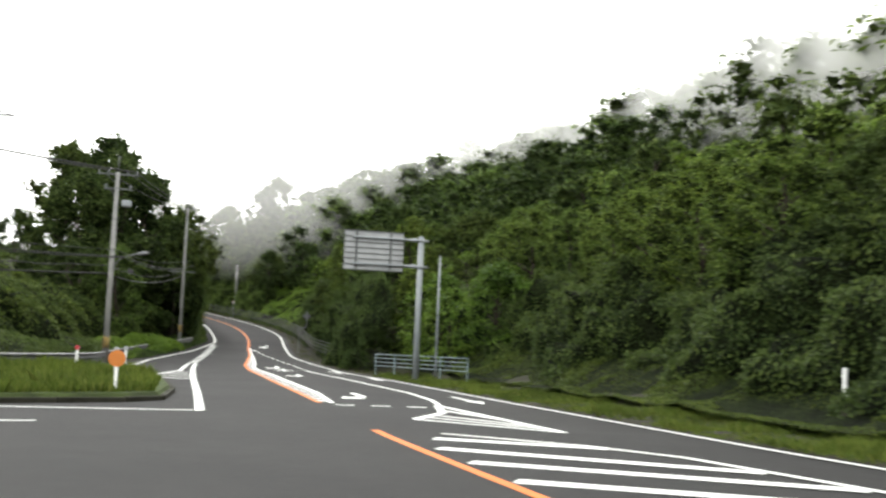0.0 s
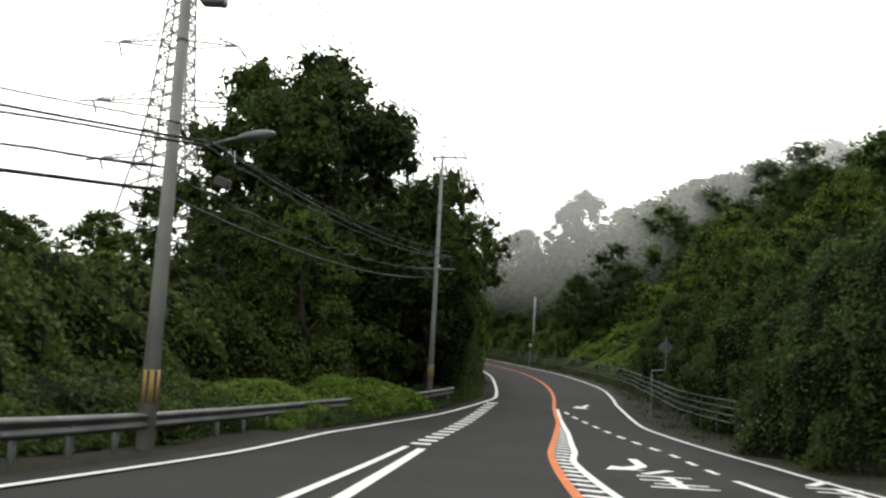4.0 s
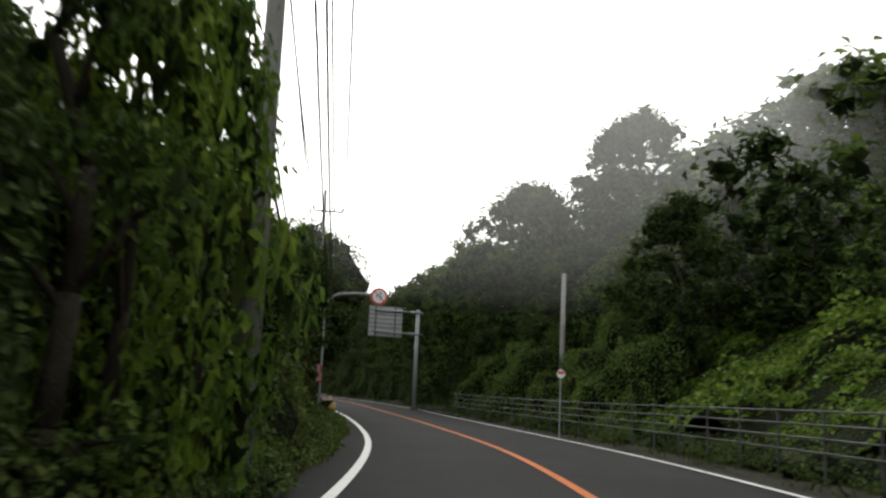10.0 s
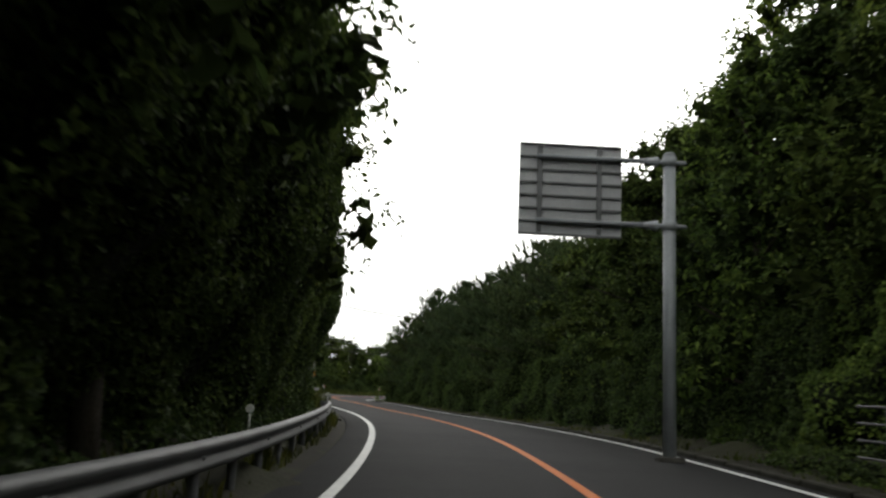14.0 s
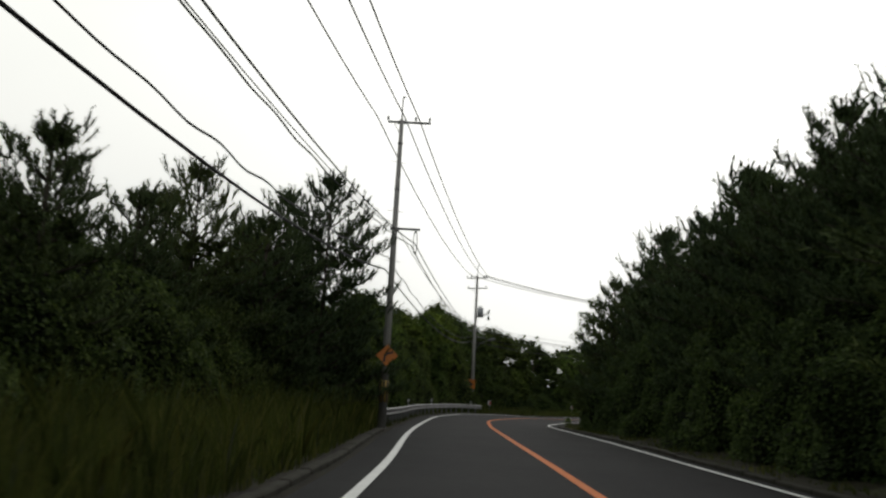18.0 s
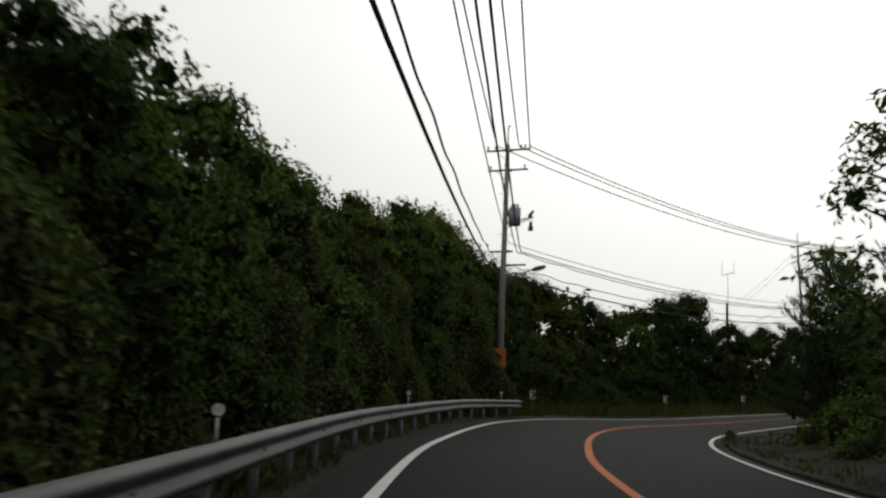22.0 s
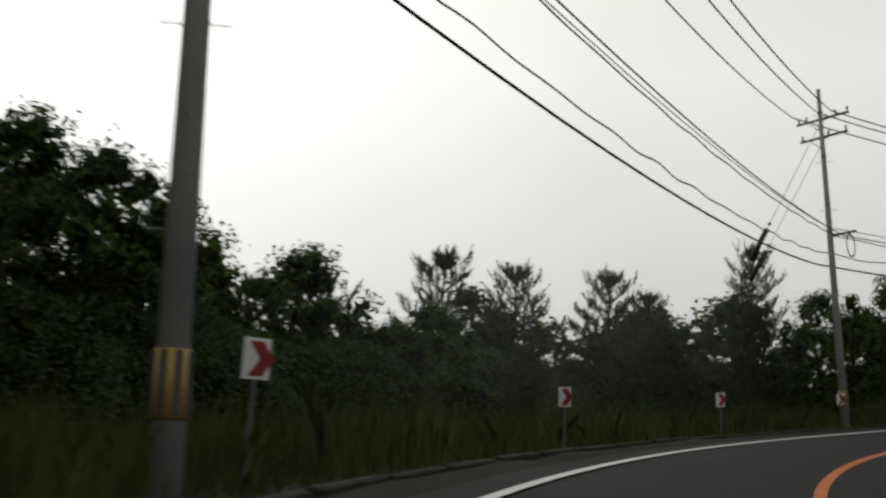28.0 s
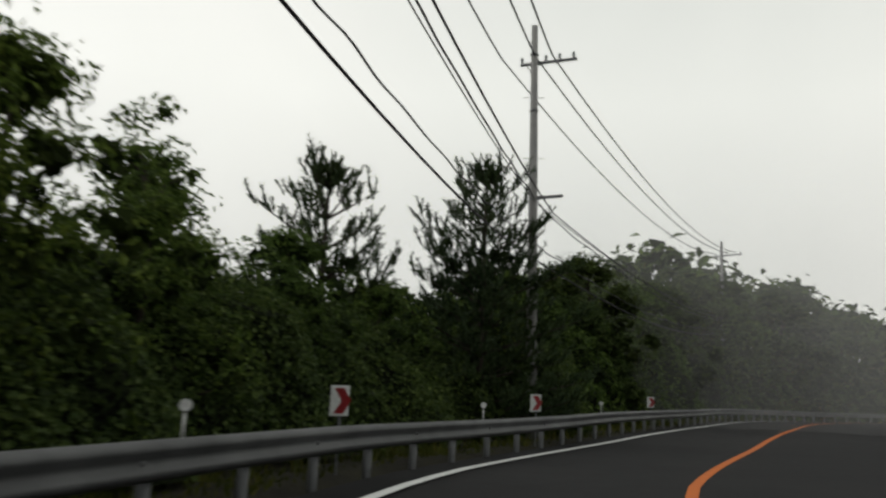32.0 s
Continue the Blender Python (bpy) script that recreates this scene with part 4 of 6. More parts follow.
def leaf_wall(name, label, s0, s1, prof, count, size, mat, bulge=0.6, follow=None, seed=0, prof2=None, taper=True):
    """A bank of leaves over a sheet coloured dark like the shade within: prof is a cross-section (n, h) from the road
    outwards, prof2 the one at its end.
    """
    r = np.random.default_rng(100 + seed)
    ph = r.uniform(0, 6.28, 6)
    a, b = np.array(prof, float), np.array(prof2 or prof, float)
    kk = np.arange(len(prof))
    side = np.sign(a[-1, 0])

    def at(s, t, deep):
        k, w = t * (len(prof) - 1), (s - s0) / (s1 - s0)
        n = np.interp(k, kk, a[:, 0]) * (1 - w) + np.interp(k, kk, b[:, 0]) * w
        h = np.interp(k, kk, a[:, 1]) * (1 - w) + np.interp(k, kk, b[:, 1]) * w
        if follow is not None:
            n = n + follow(s)
        lum = lumps(s, h * 1.2 + n, ph) * bulge - deep
        fade = np.clip(np.sqrt(np.clip(1 - (1 - np.clip(np.minimum(s - s0, s1 - s) / 3.5, 0, 1)) ** 2, 0, 1)), 0.2, 1)
        h = h * (fade if taper else 1.0) + lum * 0.6 * np.clip(k, 0, 1) + 0.05
        n = n - side * lum * 0.7
        return Wv(s, n, np.maximum(h, ground_h(s, n) + 0.03 - deep * 0.3))

    s, t = r.uniform(s0, s1, count), r.uniform(0, 1, count) ** 0.9
    pos, rt = at(s, t, np.abs(r.normal(size=count)) * 0.16 * (1 + bulge) - 0.05)
    nrm = -side * rt * 0.8 + np.array([0, 0, 0.75]) + r.normal(size=(count, 3)) * 0.5
    v, f = leaf_quads(pos, nrm, size, size * 0.72, r)
    # backing sheet whose dark colour stands in for the shade between the leaves
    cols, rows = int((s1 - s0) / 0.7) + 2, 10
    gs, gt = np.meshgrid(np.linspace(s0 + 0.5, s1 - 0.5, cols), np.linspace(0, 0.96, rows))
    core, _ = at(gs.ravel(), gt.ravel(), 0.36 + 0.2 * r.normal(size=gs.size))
    tagged(new(name, joined(name, v, f, (core, grid_faces(rows, cols)), mat, M_SHADE_MASS, 1)), label, "undergrowth", kind="stuff")


def leaf_blanket(name, label, s0, s1, n0, n1, count, size, mat, lift=0.7, seed=0, base=0.05):
    """Leaves spread over the land, heaped in mounds."""
    r = np.random.default_rng(200 + seed)
    ph = r.uniform(0, 6.28, 6)

    def top(s, n):
        return np.maximum(0, lumps(s, n, ph)) * lift * 1.6 + 0.12
    s, n = r.uniform(s0, s1, count), r.uniform(n0, n1, count)
    pos, rt = Wv(s, n, ground_h(s, n) + top(s, n) * r.uniform(0.7, 1.05, count) + base - 0.05)
    nrm = np.array([0, 0, 1.0]) - np.sign(n0) * rt * 0.5 + r.normal(size=(count, 3)) * 0.45
    v, f = leaf_quads(pos, nrm, size, size * 0.75, r)
    # sheet under the mounds, its colour dark like the shade below the leaves
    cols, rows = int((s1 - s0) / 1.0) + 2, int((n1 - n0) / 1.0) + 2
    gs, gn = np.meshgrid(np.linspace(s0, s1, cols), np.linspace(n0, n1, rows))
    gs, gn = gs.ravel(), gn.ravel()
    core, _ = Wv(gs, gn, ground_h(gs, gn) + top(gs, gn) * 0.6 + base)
    tagged(new(name, joined(name, v, f, (core, grid_faces(rows, cols)), mat, M_SHADE_MASS, 1)), label, "undergrowth", kind="stuff")


leaf_wall("undergrowth", "dark weeds behind the bare guard rail", 103, 130, [(-1.7, 0.0), (-2.0, 0.45), (-3.0, 0.9), (-6.5, 1.7)], 21700, 0.129, M_LEAF_DARK, 0.4, edge_l, 31)
leaf_wall("vines", "bright vines creeping under the guard rail", 125.5, 135.5, [(-7.0, 0.0), (-7.1, 0.28), (-7.7, 0.6), (-8.8, 0.95), (-9.8, 1.0)], 10000, 0.12, M_VINE, 0.35, None, 1)
leaf_wall("vines", "bright vines heaped over the guard rail", 133.2, 140.4, [(-0.85, 0.0), (-1.0, 0.45), (-1.5, 0.9), (-2.5, 1.25), (-3.7, 1.2)], 9000, 0.17, M_VINE, 0.6, edge_l, 22)
leaf_wall("undergrowth", "dark undergrowth below the junction wood", 104, 150, [(-4.5, 0.6), (-5.2, 1.8), (-6.2, 3.2), (-8, 4.4)], 24375, 0.224, M_LEAF_DARK, 1.35, edge_l, 2)
leaf_wall("undergrowth", "wall of dark leaves on the steep bank", 149, 181, [(-4.5, 0.0), (-4.4, 2.5), (-4.2, 5.5), (-4.5, 8.0), (-6.0, 10.5)], 89453, 0.129, M_LEAF_DARK, 1.05, None, 3, [(-4.6, 0.0), (-4.9, 1.4), (-5.4, 2.8), (-6.2, 4.2), (-7.4, 5.6)])
leaf_wall("undergrowth", "dense green leaves on the steep bank", 178, 210, [(-4.4, 0.0), (-4.5, 1.6), (-4.8, 3.2), (-6.4, 5.0)], 40300, 0.129, M_LEAF_DARK, 1.05, None, 13, [(-5.5, 0.0), (-5.8, 1.6), (-6.2, 3.2), (-7.2, 5.0)])
leaf_wall("undergrowth", "dark leaves behind the yellow rail end", 208, 222, [(-6.8, 0.0), (-6.7, 2.0), (-6.2, 3.6), (-5.5, 5.0), (-5.8, 6.6)], 34100, 0.114, M_LEAF_DARK, 0.6, None, 4, [(-5.4, 0.0), (-4.9, 1.8), (-3.6, 3.2), (-2.7, 5.0), (-3.4, 7.4)], taper=False)
leaf_wall("undergrowth", "dark branches overhanging the guard rail", 219, 240, [(-5.4, 0.3), (-4.9, 1.4), (-3.8, 2.6), (-3.1, 4.0), (-2.6, 5.2), (-2.5, 6.8), (-3.6, 8.6)], 46500, 0.114, M_LEAF_DARK, 0.6, None, 16, [(-5.3, 0.3), (-4.9, 1.6), (-4.6, 2.8), (-4.4, 4.0), (-4.5, 5.0), (-5.0, 6.0), (-6.0, 7.0)], taper=False)
leaf_wall("undergrowth", "dark leaves beyond the wood", 238, 246, [(-5.3, 0.0), (-5.0, 1.6), (-4.4, 3.0), (-4.3, 4.8), (-6.0, 6.6)], 13950, 0.106, M_LEAF_DARK, 0.50, None, 17, None, False)
leaf_wall("undergrowth", "vine-hung thicket behind the guard rail", 240, 259.4, [(-5.6, 0.0), (-5.5, 1.5), (-5.0, 2.9), (-5.2, 4.0), (-6.6, 4.9)], 31387, 0.129, M_LEAF, 0.6, None, 14, [(-6.4, 0.0), (-6.3, 1.4), (-5.8, 2.6), (-5.5, 3.4), (-6.6, 4.1)], False)
leaf_wall("undergrowth", "leafy branch hanging out of the thicket", 251.5, 258.2, [(-5.9, 2.3), (-5.2, 2.4), (-4.7, 3.0), (-5.0, 3.7), (-6.2, 4.2)], 13000, 0.129, M_LEAF, 0.7, None, 33, [(-5.0, 3.2), (-4.8, 3.1), (-4.5, 3.4), (-4.7, 3.8), (-5.1, 3.9)], False)
leaf_wall("undergrowth", "dark undergrowth at the foot of the hill", 58, 132, [(11.2, 0.0), (11.8, 1.6), (12.8, 3.6), (15.0, 5.6)], 60000, 0.17, M_LEAF_DARK, 1.35, None, 5)
leaf_wall("undergrowth", "dark bushes behind the pipe fence", 122, 172, [(5.6, 0.0), (6.0, 1.8), (6.8, 3.6), (8.4, 6.0)], 55800, 0.144, M_LEAF_DARK, 1.35, None, 6)
leaf_blanket("vines", "green vines over the lower hillside", 150, 218, 6.0, 24, 85050, 0.25, M_VINE, 0.9, 1)
leaf_blanket("vines", "vines and scrub on the upper hillside", 64, 232, 20, 46, 51000, 0.45, M_LEAF, 1.2, 2)
leaf_wall("undergrowth", "green scrub below the wooded bank", 204, 242, [(5.6, 0.0), (6.0, 1.5), (6.8, 3.2), (8.4, 5.0)], 45337, 0.137, M_LEAF, 1.20, None, 15)
leaf_wall("undergrowth", "tall dark hedge along the wooded bank", 236, 324, [(5.4, 0.0), (5.7, 1.8), (6.3, 3.6), (7.4, 5.6)], 94162, 0.129, M_LEAF_DARK, 0.90, None, 7, [(5.2, 0.0), (5.4, 1.4), (6.0, 2.8), (7.4, 4.4)])
leaf_wall("undergrowth", "dark thicket behind the guard rail", 299, 349, [(-5.3, 0.0), (-5.6, 1.6), (-6.1, 3.0), (-7.4, 4.4)], 52312, 0.122, M_LEAF_DARK, 0.90, None, 8, [(-5.3, 0.0), (-5.4, 1.8), (-5.9, 3.6), (-7.2, 5.4)])
leaf_wall("undergrowth", "dark thicket under the pines", 258, 302, [(-9.4, 0.0), (-9.8, 1.1), (-10.6, 2.0), (-13, 2.8)], 48000, 0.122, M_LEAF_DARK, 0.6, None, 9, [(-5.5, 0.0), (-5.9, 1.9), (-6.7, 3.6), (-9.0, 5.0)])
leaf_wall("undergrowth", "dark thicket at the edge of the meadow", 348, 420, [(-15.0, 0.0), (-15.6, 1.6), (-16.8, 2.6), (-19, 3.4)], 66262, 0.129, M_LEAF_DARK, 0.8, None, 10, [(-11.6, 0.0), (-12.0, 1.0), (-13.0, 1.9), (-15.4, 2.6)])
leaf_wall("undergrowth", "green thicket behind the far guard rail", 416, 454, [(-6.1, 0.0), (-6.5, 1.0), (-7.2, 2.0), (-8.8, 2.9)], 49600, 0.114, M_LEAF_DARK, 1.05, None, 11)
leaf_wall("undergrowth", "misty thicket along the far bend", 451, 528, [(-6.4, 0.0), (-6.9, 1.6), (-7.6, 3.2), (-9.0, 4.6)], 20000, 0.224, M_LEAF, 1.20, None, 18)
leaf_wall("undergrowth", "low thicket inside the bend", 324, 510, [(6.4, 0.0), (7.0, 0.7), (8.0, 1.5), (10, 2.4)], 32500, 0.172, M_LEAF, 0.90, None, 12)


leaf_wall("undergrowth", "low dark weeds behind the guard rail", 205, 258, [(-4.9, 0.0), (-5.1, 0.55), (-6.8, 1.1)], 13950, 0.137, M_LEAF_DARK, 0.35, None, 19)
leaf_wall("undergrowth", "low weeds and litter round the rail end", 127, 152, [(-0.75, 0.0), (-1.0, 0.16), (-1.9, 0.34), (-3.4, 0.5)], 15000, 0.085, M_LEAF_DARK, 0.22, edge_l, 34)
leaf_wall("undergrowth", "low weeds along the steep bank", 150, 208, [(-3.75, 0.0), (-4.0, 0.3), (-4.7, 0.7)], 17050, 0.091, M_LEAF_DARK, 0.25, None, 20)
leaf_wall("undergrowth", "low weeds below the hillside fence", 150, 236, [(4.7, 0.0), (4.9, 0.3), (6.4, 0.6)], 18600, 0.106, M_LEAF_DARK, 0.30, None, 21)


leaf_blanket("undergrowth", "low weeds between road and wood", 52, 132, 9.3, 13.0, 70000, 0.12, M_LEAF_DARK, 0.2, 3, 0.14)


def grass(name, label, s0, s1, nfun, count, tall, seed, mat=None, width=0.018, lift=0.0):
    r = np.random.default_rng(300 + seed)
    s, t = r.uniform(s0, s1, count), r.uniform(0, 1, count)
    a, b = nfun(s)
    n = a + (b - a) * t
    tuft = np.clip(lumps(s * 2.2, n * 2.0, r.uniform(0, 6.28, 6)) + 0.75, 0.25, 1.6)
    root, rt = Wv(s, n, np.maximum(ground_h(s, n), -0.4) - 0.03 + lift)
    ht = tall * tuft * r.uniform(0.5, 1.1, count)
    lean = r.normal(size=(count, 3)) * 0.28
    lean[:, 2] = 1
    tip = root + lean * ht[:, None]
    mid = root + (lean * np.array([0.35, 0.35, 1])) * (ht * 0.55)[:, None]
    w = r.normal(size=(count, 3))
    w[:, 2] = 0
    w = w / np.linalg.norm(w, axis=1)[:, None] * width
    v = np.stack([root - w, root + w, mid + w * 0.8, tip, mid - w * 0.8], 1).reshape(-1, 3)
    f = np.arange(5 * count).reshape(-1, 5)
    tagged(new(name, mesh_of(name, v, f, mat or M_GRASS)), label, "grass", kind="stuff")


grass("grass", "tall weedy grass beside the road", 257, 299, lambda s: (edge_l(s) - 1.2, edge_l(s) - 6.5), 34000, 0.9, 1, None, 0.009)
grass("grass", "tall meadow grass round the outside of the bend", 347, 416, lambda s: (edge_l(s) - 1.6, edge_l(s) - 12.0), 78000, 0.85, 2, None, 0.009)
grass("grass", "bright grass on the island", 78, 103, lambda s: (np.interp(s, [78, 80.6, 83, 84, 92, 99, 103], [-14, -8.2, -5.2, -4.3, -4.3, -5.5, -8]), -17 + 0 * s), 100000, 0.36, 3, M_WEED, 0.016, 0.17)
grass("grass", "weeds along the dirt verge", 60, 235, lambda s: (edge_r(s) + 0.7, edge_r(s) + 4.2), 13000, 0.2, 4)
grass("grass", "brownish weeds on the verge at the junction", 52, 112, lambda s: (edge_r(s) + 0.6, edge_r(s) + 4.6), 60000, 0.22, 9, M_WEED, 0.012)
grass("grass", "weeds below the wooded bank", 147, 260, lambda s: (edge_l(s) - 1.0, edge_l(s) - 2.2), 7000, 0.3, 5)
grass("grass", "weeds below the guard rail", 298, 347, lambda s: (edge_l(s) - 0.9, edge_l(s) - 2.4), 4500, 0.22, 6)
grass("grass", "weeds below the far guard rail", 414, 490, lambda s: (edge_l(s) - 1.0, edge_l(s) - 2.8), 6000, 0.25, 7)
grass("grass", "weeds along the inner verge", 236, 480, lambda s: (edge_r(s) + 0.9, edge_r(s) + 2.4), 9000, 0.2, 8)

# ---------- junction markings ----------
def bar(a, b, width, label="white hatch stripe", name="hatch_stripe"):
    (s0, n0), (s1, n1) = a, b
    d = math.hypot(s1 - s0, n1 - n0)
    ps, pn = -(n1 - n0) / d * width / 2, (s1 - s0) / d * width / 2
    patch(name, [(s0 + ps, n0 + pn), (s1 + ps, n1 + pn), (s1 - ps, n1 - pn), (s0 - ps, n0 - pn)], M_WHITE, label)


def orange_n(s):
    return float(np.interp(s, [66, 74.8, 120, 123, 130, 138, 146], [0.1, -0.2, -0.22, -0.22, 0.0, 0.18, 0.0]))


def ladder_n(s):
    return float(np.interp(s, [84.5, 90, 110, 121, 124, 132, 146], [0.12, 0.4, 0.42, 0.2, 0.38, 0.42, 0.12]))


stripe("ladder_line", 84.5, 145, ladder_n, 0.15, M_WHITE, "white line beside the painted median", 1.0)
for k in range(58):
    s = 85.5 + k * 1.02
    if ladder_n(s) - orange_n(s) > 0.2:
        bar((s, orange_n(s) + 0.08), (s - 0.35, ladder_n(s) - 0.06), 0.3, "white rung of the painted median")
stripe("lane_line", 84.7, 118, lambda s: np.interp(s, [84.7, 87, 92, 100, 118], [3.0, 3.4, 3.7, 3.5, 3.0]), 0.15, M_WHITE, "white lane line")
for k in range(11):
    s = 119.5 + k * 2.3
    bar((s, np.interp(s, [118, 125, 130, 137.4, 144], [3.0, 2.8, 2.2, 1.3, 0.4])), (s + 1.1, np.interp(s + 1.1, [118, 125, 130, 137.4, 144], [3.0, 2.8, 2.2, 1.3, 0.4])), 0.14, "white broken lane line", "lane_dash")
for a, b in (((84.7, 2.95), (76.6, 3.6)), ((84.7, 2.95), (81.6, 2.35)), ((81.6, 2.35), (79.2, 1.2)), ((79.2, 1.2), (76.6, 3.6)), ((82.6, 2.6), (79.8, 3.3)), ((80.8, 1.9), (78.2, 3.4)), ((79.9, 1.6), (77.4, 3.5))):
    bar(a, b, 0.2)
for n0 in (0.1, 1.02, 1.95):
    bar((83.7, n0), (83.7, n0 + 0.48), 0.25, "white give-way dash", "give_way_dash")
HATCH_EDGE = [(75.6, 0.95), (73.7, 3.0), (72.1, 3.95), (69.9, 4.38), (68.1, 4.7), (62.5, 5.6)]
for a, b in zip(HATCH_EDGE, HATCH_EDGE[1:]):
    bar(a, b, 0.17, "white line round the hatched area")
for a, b in (((74.5, 0.55), (73.3, 3.2)), ((72.75, 0.22), (70.1, 4.2)), ((70.8, 0.22), (68.3, 4.55)), ((68.75, 0.22), (66.2, 4.85)), ((66.7, 0.22), (64.2, 5.15)), ((64.7, 0.22), (62.6, 5.4))):
    bar(a, b, 0.42)
stripe("turn_line", 58, 76, orange_n, 0.17, M_ORANGE, "orange line beside the hatched area", 1.0, 0.033)
bar((80.1, -3.25), (79.2, -9.5), 0.16, "white stop line of the side road", "stop_line")
bar((76.2, -6.0), (75.0, -9.5), 0.15, "white lane line of the side road", "lane_dash")
stripe("merge_line", 80.1, 122, lambda s: np.interp(s, [80, 98, 122], [-3.25, -3.2, -3.1]), 0.2, M_WHITE, "white line between slip road and main lane")
stripe("merge_line_inner", 108, 122.5, lambda s: np.interp(s, [108, 122.5], [-3.75, -3.5]), 0.15, M_WHITE, "second white line where the slip road joins")
for k, s in enumerate((98, 100.5, 103, 105.5)):
    bar((s, -3.3), (s + 1.0, -5.1 + 0.33 * k), 0.3)
bar((98.2, -5.2), (110, -3.6), 0.15)
for k in range(17):
    s = 123.4 + k * 1.42
    n = float(np.interp(s, [123, 147], [-3.3, -2.75]))
    patch("merge_block", [(s, n - 0.24), (s + 0.62, n - 0.24), (s + 0.62, n + 0.24), (s, n + 0.24)], M_WHITE, "white merge marking block")


def arrow(s, n, turn, size=1.0, label="white painted lane arrow", left=True):
    """A lane arrow that points back along the road; turn gives the hooked kind."""
    k = size
    if turn:
        q = -1 if left else 1
        pts = [(3.2, 0), (1.2, 0), (0.5, 0.35 * q), (0.75, 0.55 * q), (-0.35, 0.75 * q), (-0.1, -0.05 * q), (0.15, 0.12 * q), (1.0, -0.22 * q), (3.2, -0.22 * q)]
    else:
        pts = [(3.4, -0.09), (0.9, -0.09), (0.9, -0.32), (-0.5, 0), (0.9, 0.32), (0.9, 0.09), (3.4, 0.09)]
    patch("lane_arrow", [(s + a * k, n + b) for a, b in pts], M_WHITE, label)


arrow(87.3, 1.45, True)
arrow(86.8, 4.7, False)
arrow(106.0, 1.6, True)
arrow(104.5, 5.0, False)
arrow(119.5, 1.5, True)
patch("lane_arrow", [(148.6 - a, 1.25 + 0.62 * b) for a, b in ((0.0, 0.62), (1.9, 0.18), (2.5, 0.42), (2.3, -0.75), (1.1, -0.3), (1.5, -0.12), (0.0, 0.38))], M_WHITE, "white painted lane arrow with slanting head")
for s0, n0 in ((115.5, 1.7), (115, 4.6)):
    for a, b, c, d in ((0, -0.55, 0, 0.55), (0.7, -0.4, 0.7, 0.5), (1.5, -0.55, 1.5, 0.2), (0, 0, 2.4, 0.05), (2.4, -0.5, 2.4, 0.5), (2.9, -0.3, 4.2, 0.35)):
        bar((s0 + a, n0 + b), (s0 + c + 0.01, n0 + d), 0.2, "worn white road lettering", "road_lettering")

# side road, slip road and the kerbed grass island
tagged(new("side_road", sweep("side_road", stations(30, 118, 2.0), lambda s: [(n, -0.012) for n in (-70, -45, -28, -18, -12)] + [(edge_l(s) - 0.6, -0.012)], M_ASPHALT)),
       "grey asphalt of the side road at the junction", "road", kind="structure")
ISLE = [(74, -24), (80.6, -7.7), (82.5, -4.9), (83.7, -4.1), (88, -3.9), (94.5, -4.2), (99, -5.2), (103, -7.2), (104, -9.5), (101, -14), (92, -24)]


def island():
    ring = [W(s, n, 0.0) for s, n in ISLE]
    c = sum(ring, Vector()) / len(ring)
    me = bpy.data.meshes.new("grass_island")
    verts = [p + Vector((0, 0, 0.02)) for p in ring] + [p + (c - p) * 0.02 + Vector((0, 0, 0.2)) for p in ring] + [c + Vector((0, 0, 0.3))]
    k = len(ring)
    faces = [(i, (i + 1) % k, k + (i + 1) % k, k + i) for i in range(k)] + [(k + i, k + (i + 1) % k, 2 * k) for i in range(k)]
    me.from_pydata(verts, [], faces)
    me.materials.append(M_TURF)
    tagged(new("grass_island", me), "raised earth island overgrown with grass", "island", kind="structure")
    kerb = empty("island_kerb", Matrix(), "weathered concrete kerb round the grass island", "kerb", kind="structure")
    for i in range(k - 1):
        a, b = ring[i], ring[i + 1]
        n = max(1, int((b - a).length / 1.5))
        for j in range(n):
            p, q = a.lerp(b, j / n), a.lerp(b, (j + 1) / n)
            bm = bmesh.new()
            d = q - p
            box(bm, (d.length - 0.02, 0.14, 0.3), bevel=0.02)
            o = part("kerb_stone", bm, M_MOSSY, kerb)
            o.matrix_world = pose(*((p + q) / 2 + Vector((0, 0, -0.02))), 0, 0, math.degrees(math.atan2(d.y, d.x)))


island()


def kerb_run(name, a, b, nfun, label, mat=None):
    root = empty(name, Matrix(), label, "kerb", kind="structure")
    bm = bmesh.new()
    box(bm, (0.18, 1.94, 0.3), bevel=0.025)
    me = bpy.data.meshes.new("kerb_stone")
    bm.to_mesh(me)
    bm.free()
    me.materials.append(mat or M_KERB)
    for k, s in enumerate(np.arange(a, b, 2.0)):
        o = part("kerb_stone", me, None, root)
        d = W(s + 0.9, nfun(s + 0.9)) - W(s - 0.9, nfun(s - 0.9))
        o.matrix_world = Matrix.Translation(W(s, nfun(s), -0.07 + 0.012 * math.sin(k * 1.7))) @ d.to_track_quat("Y", "Z").to_matrix().to_4x4()


kerb_run("kerb_right", 228, 352, lambda s: edge_r(s) + 0.62, "low dark kerb along the dirt verge", M_MOSSY)
kerb_run("kerb_left_meadow", 352, 414, lambda s: edge_l(s) - 1.35, "dirty kerb in front of the meadow", M_MOSSY)
kerb_run("kerb_left_grass", 252, 296, lambda s: edge_l(s) - 0.95, "low kerb in front of the grass strip", M_MOSSY)


# ---------- guard rails and fences ----------
def line_through(points):
    """Turns a list of (s, n) into a function of the share of its length."""
    w = [W(s, n) for s, n in points]
    acc = [0.0]
    for a, b in zip(w, w[1:]):
        acc.append(acc[-1] + (b - a).length)

    def at(d):
        return float(np.interp(d, acc, [p[0] for p in points])), float(np.interp(d, acc, [p[1] for p in points]))
    return at, acc[-1]


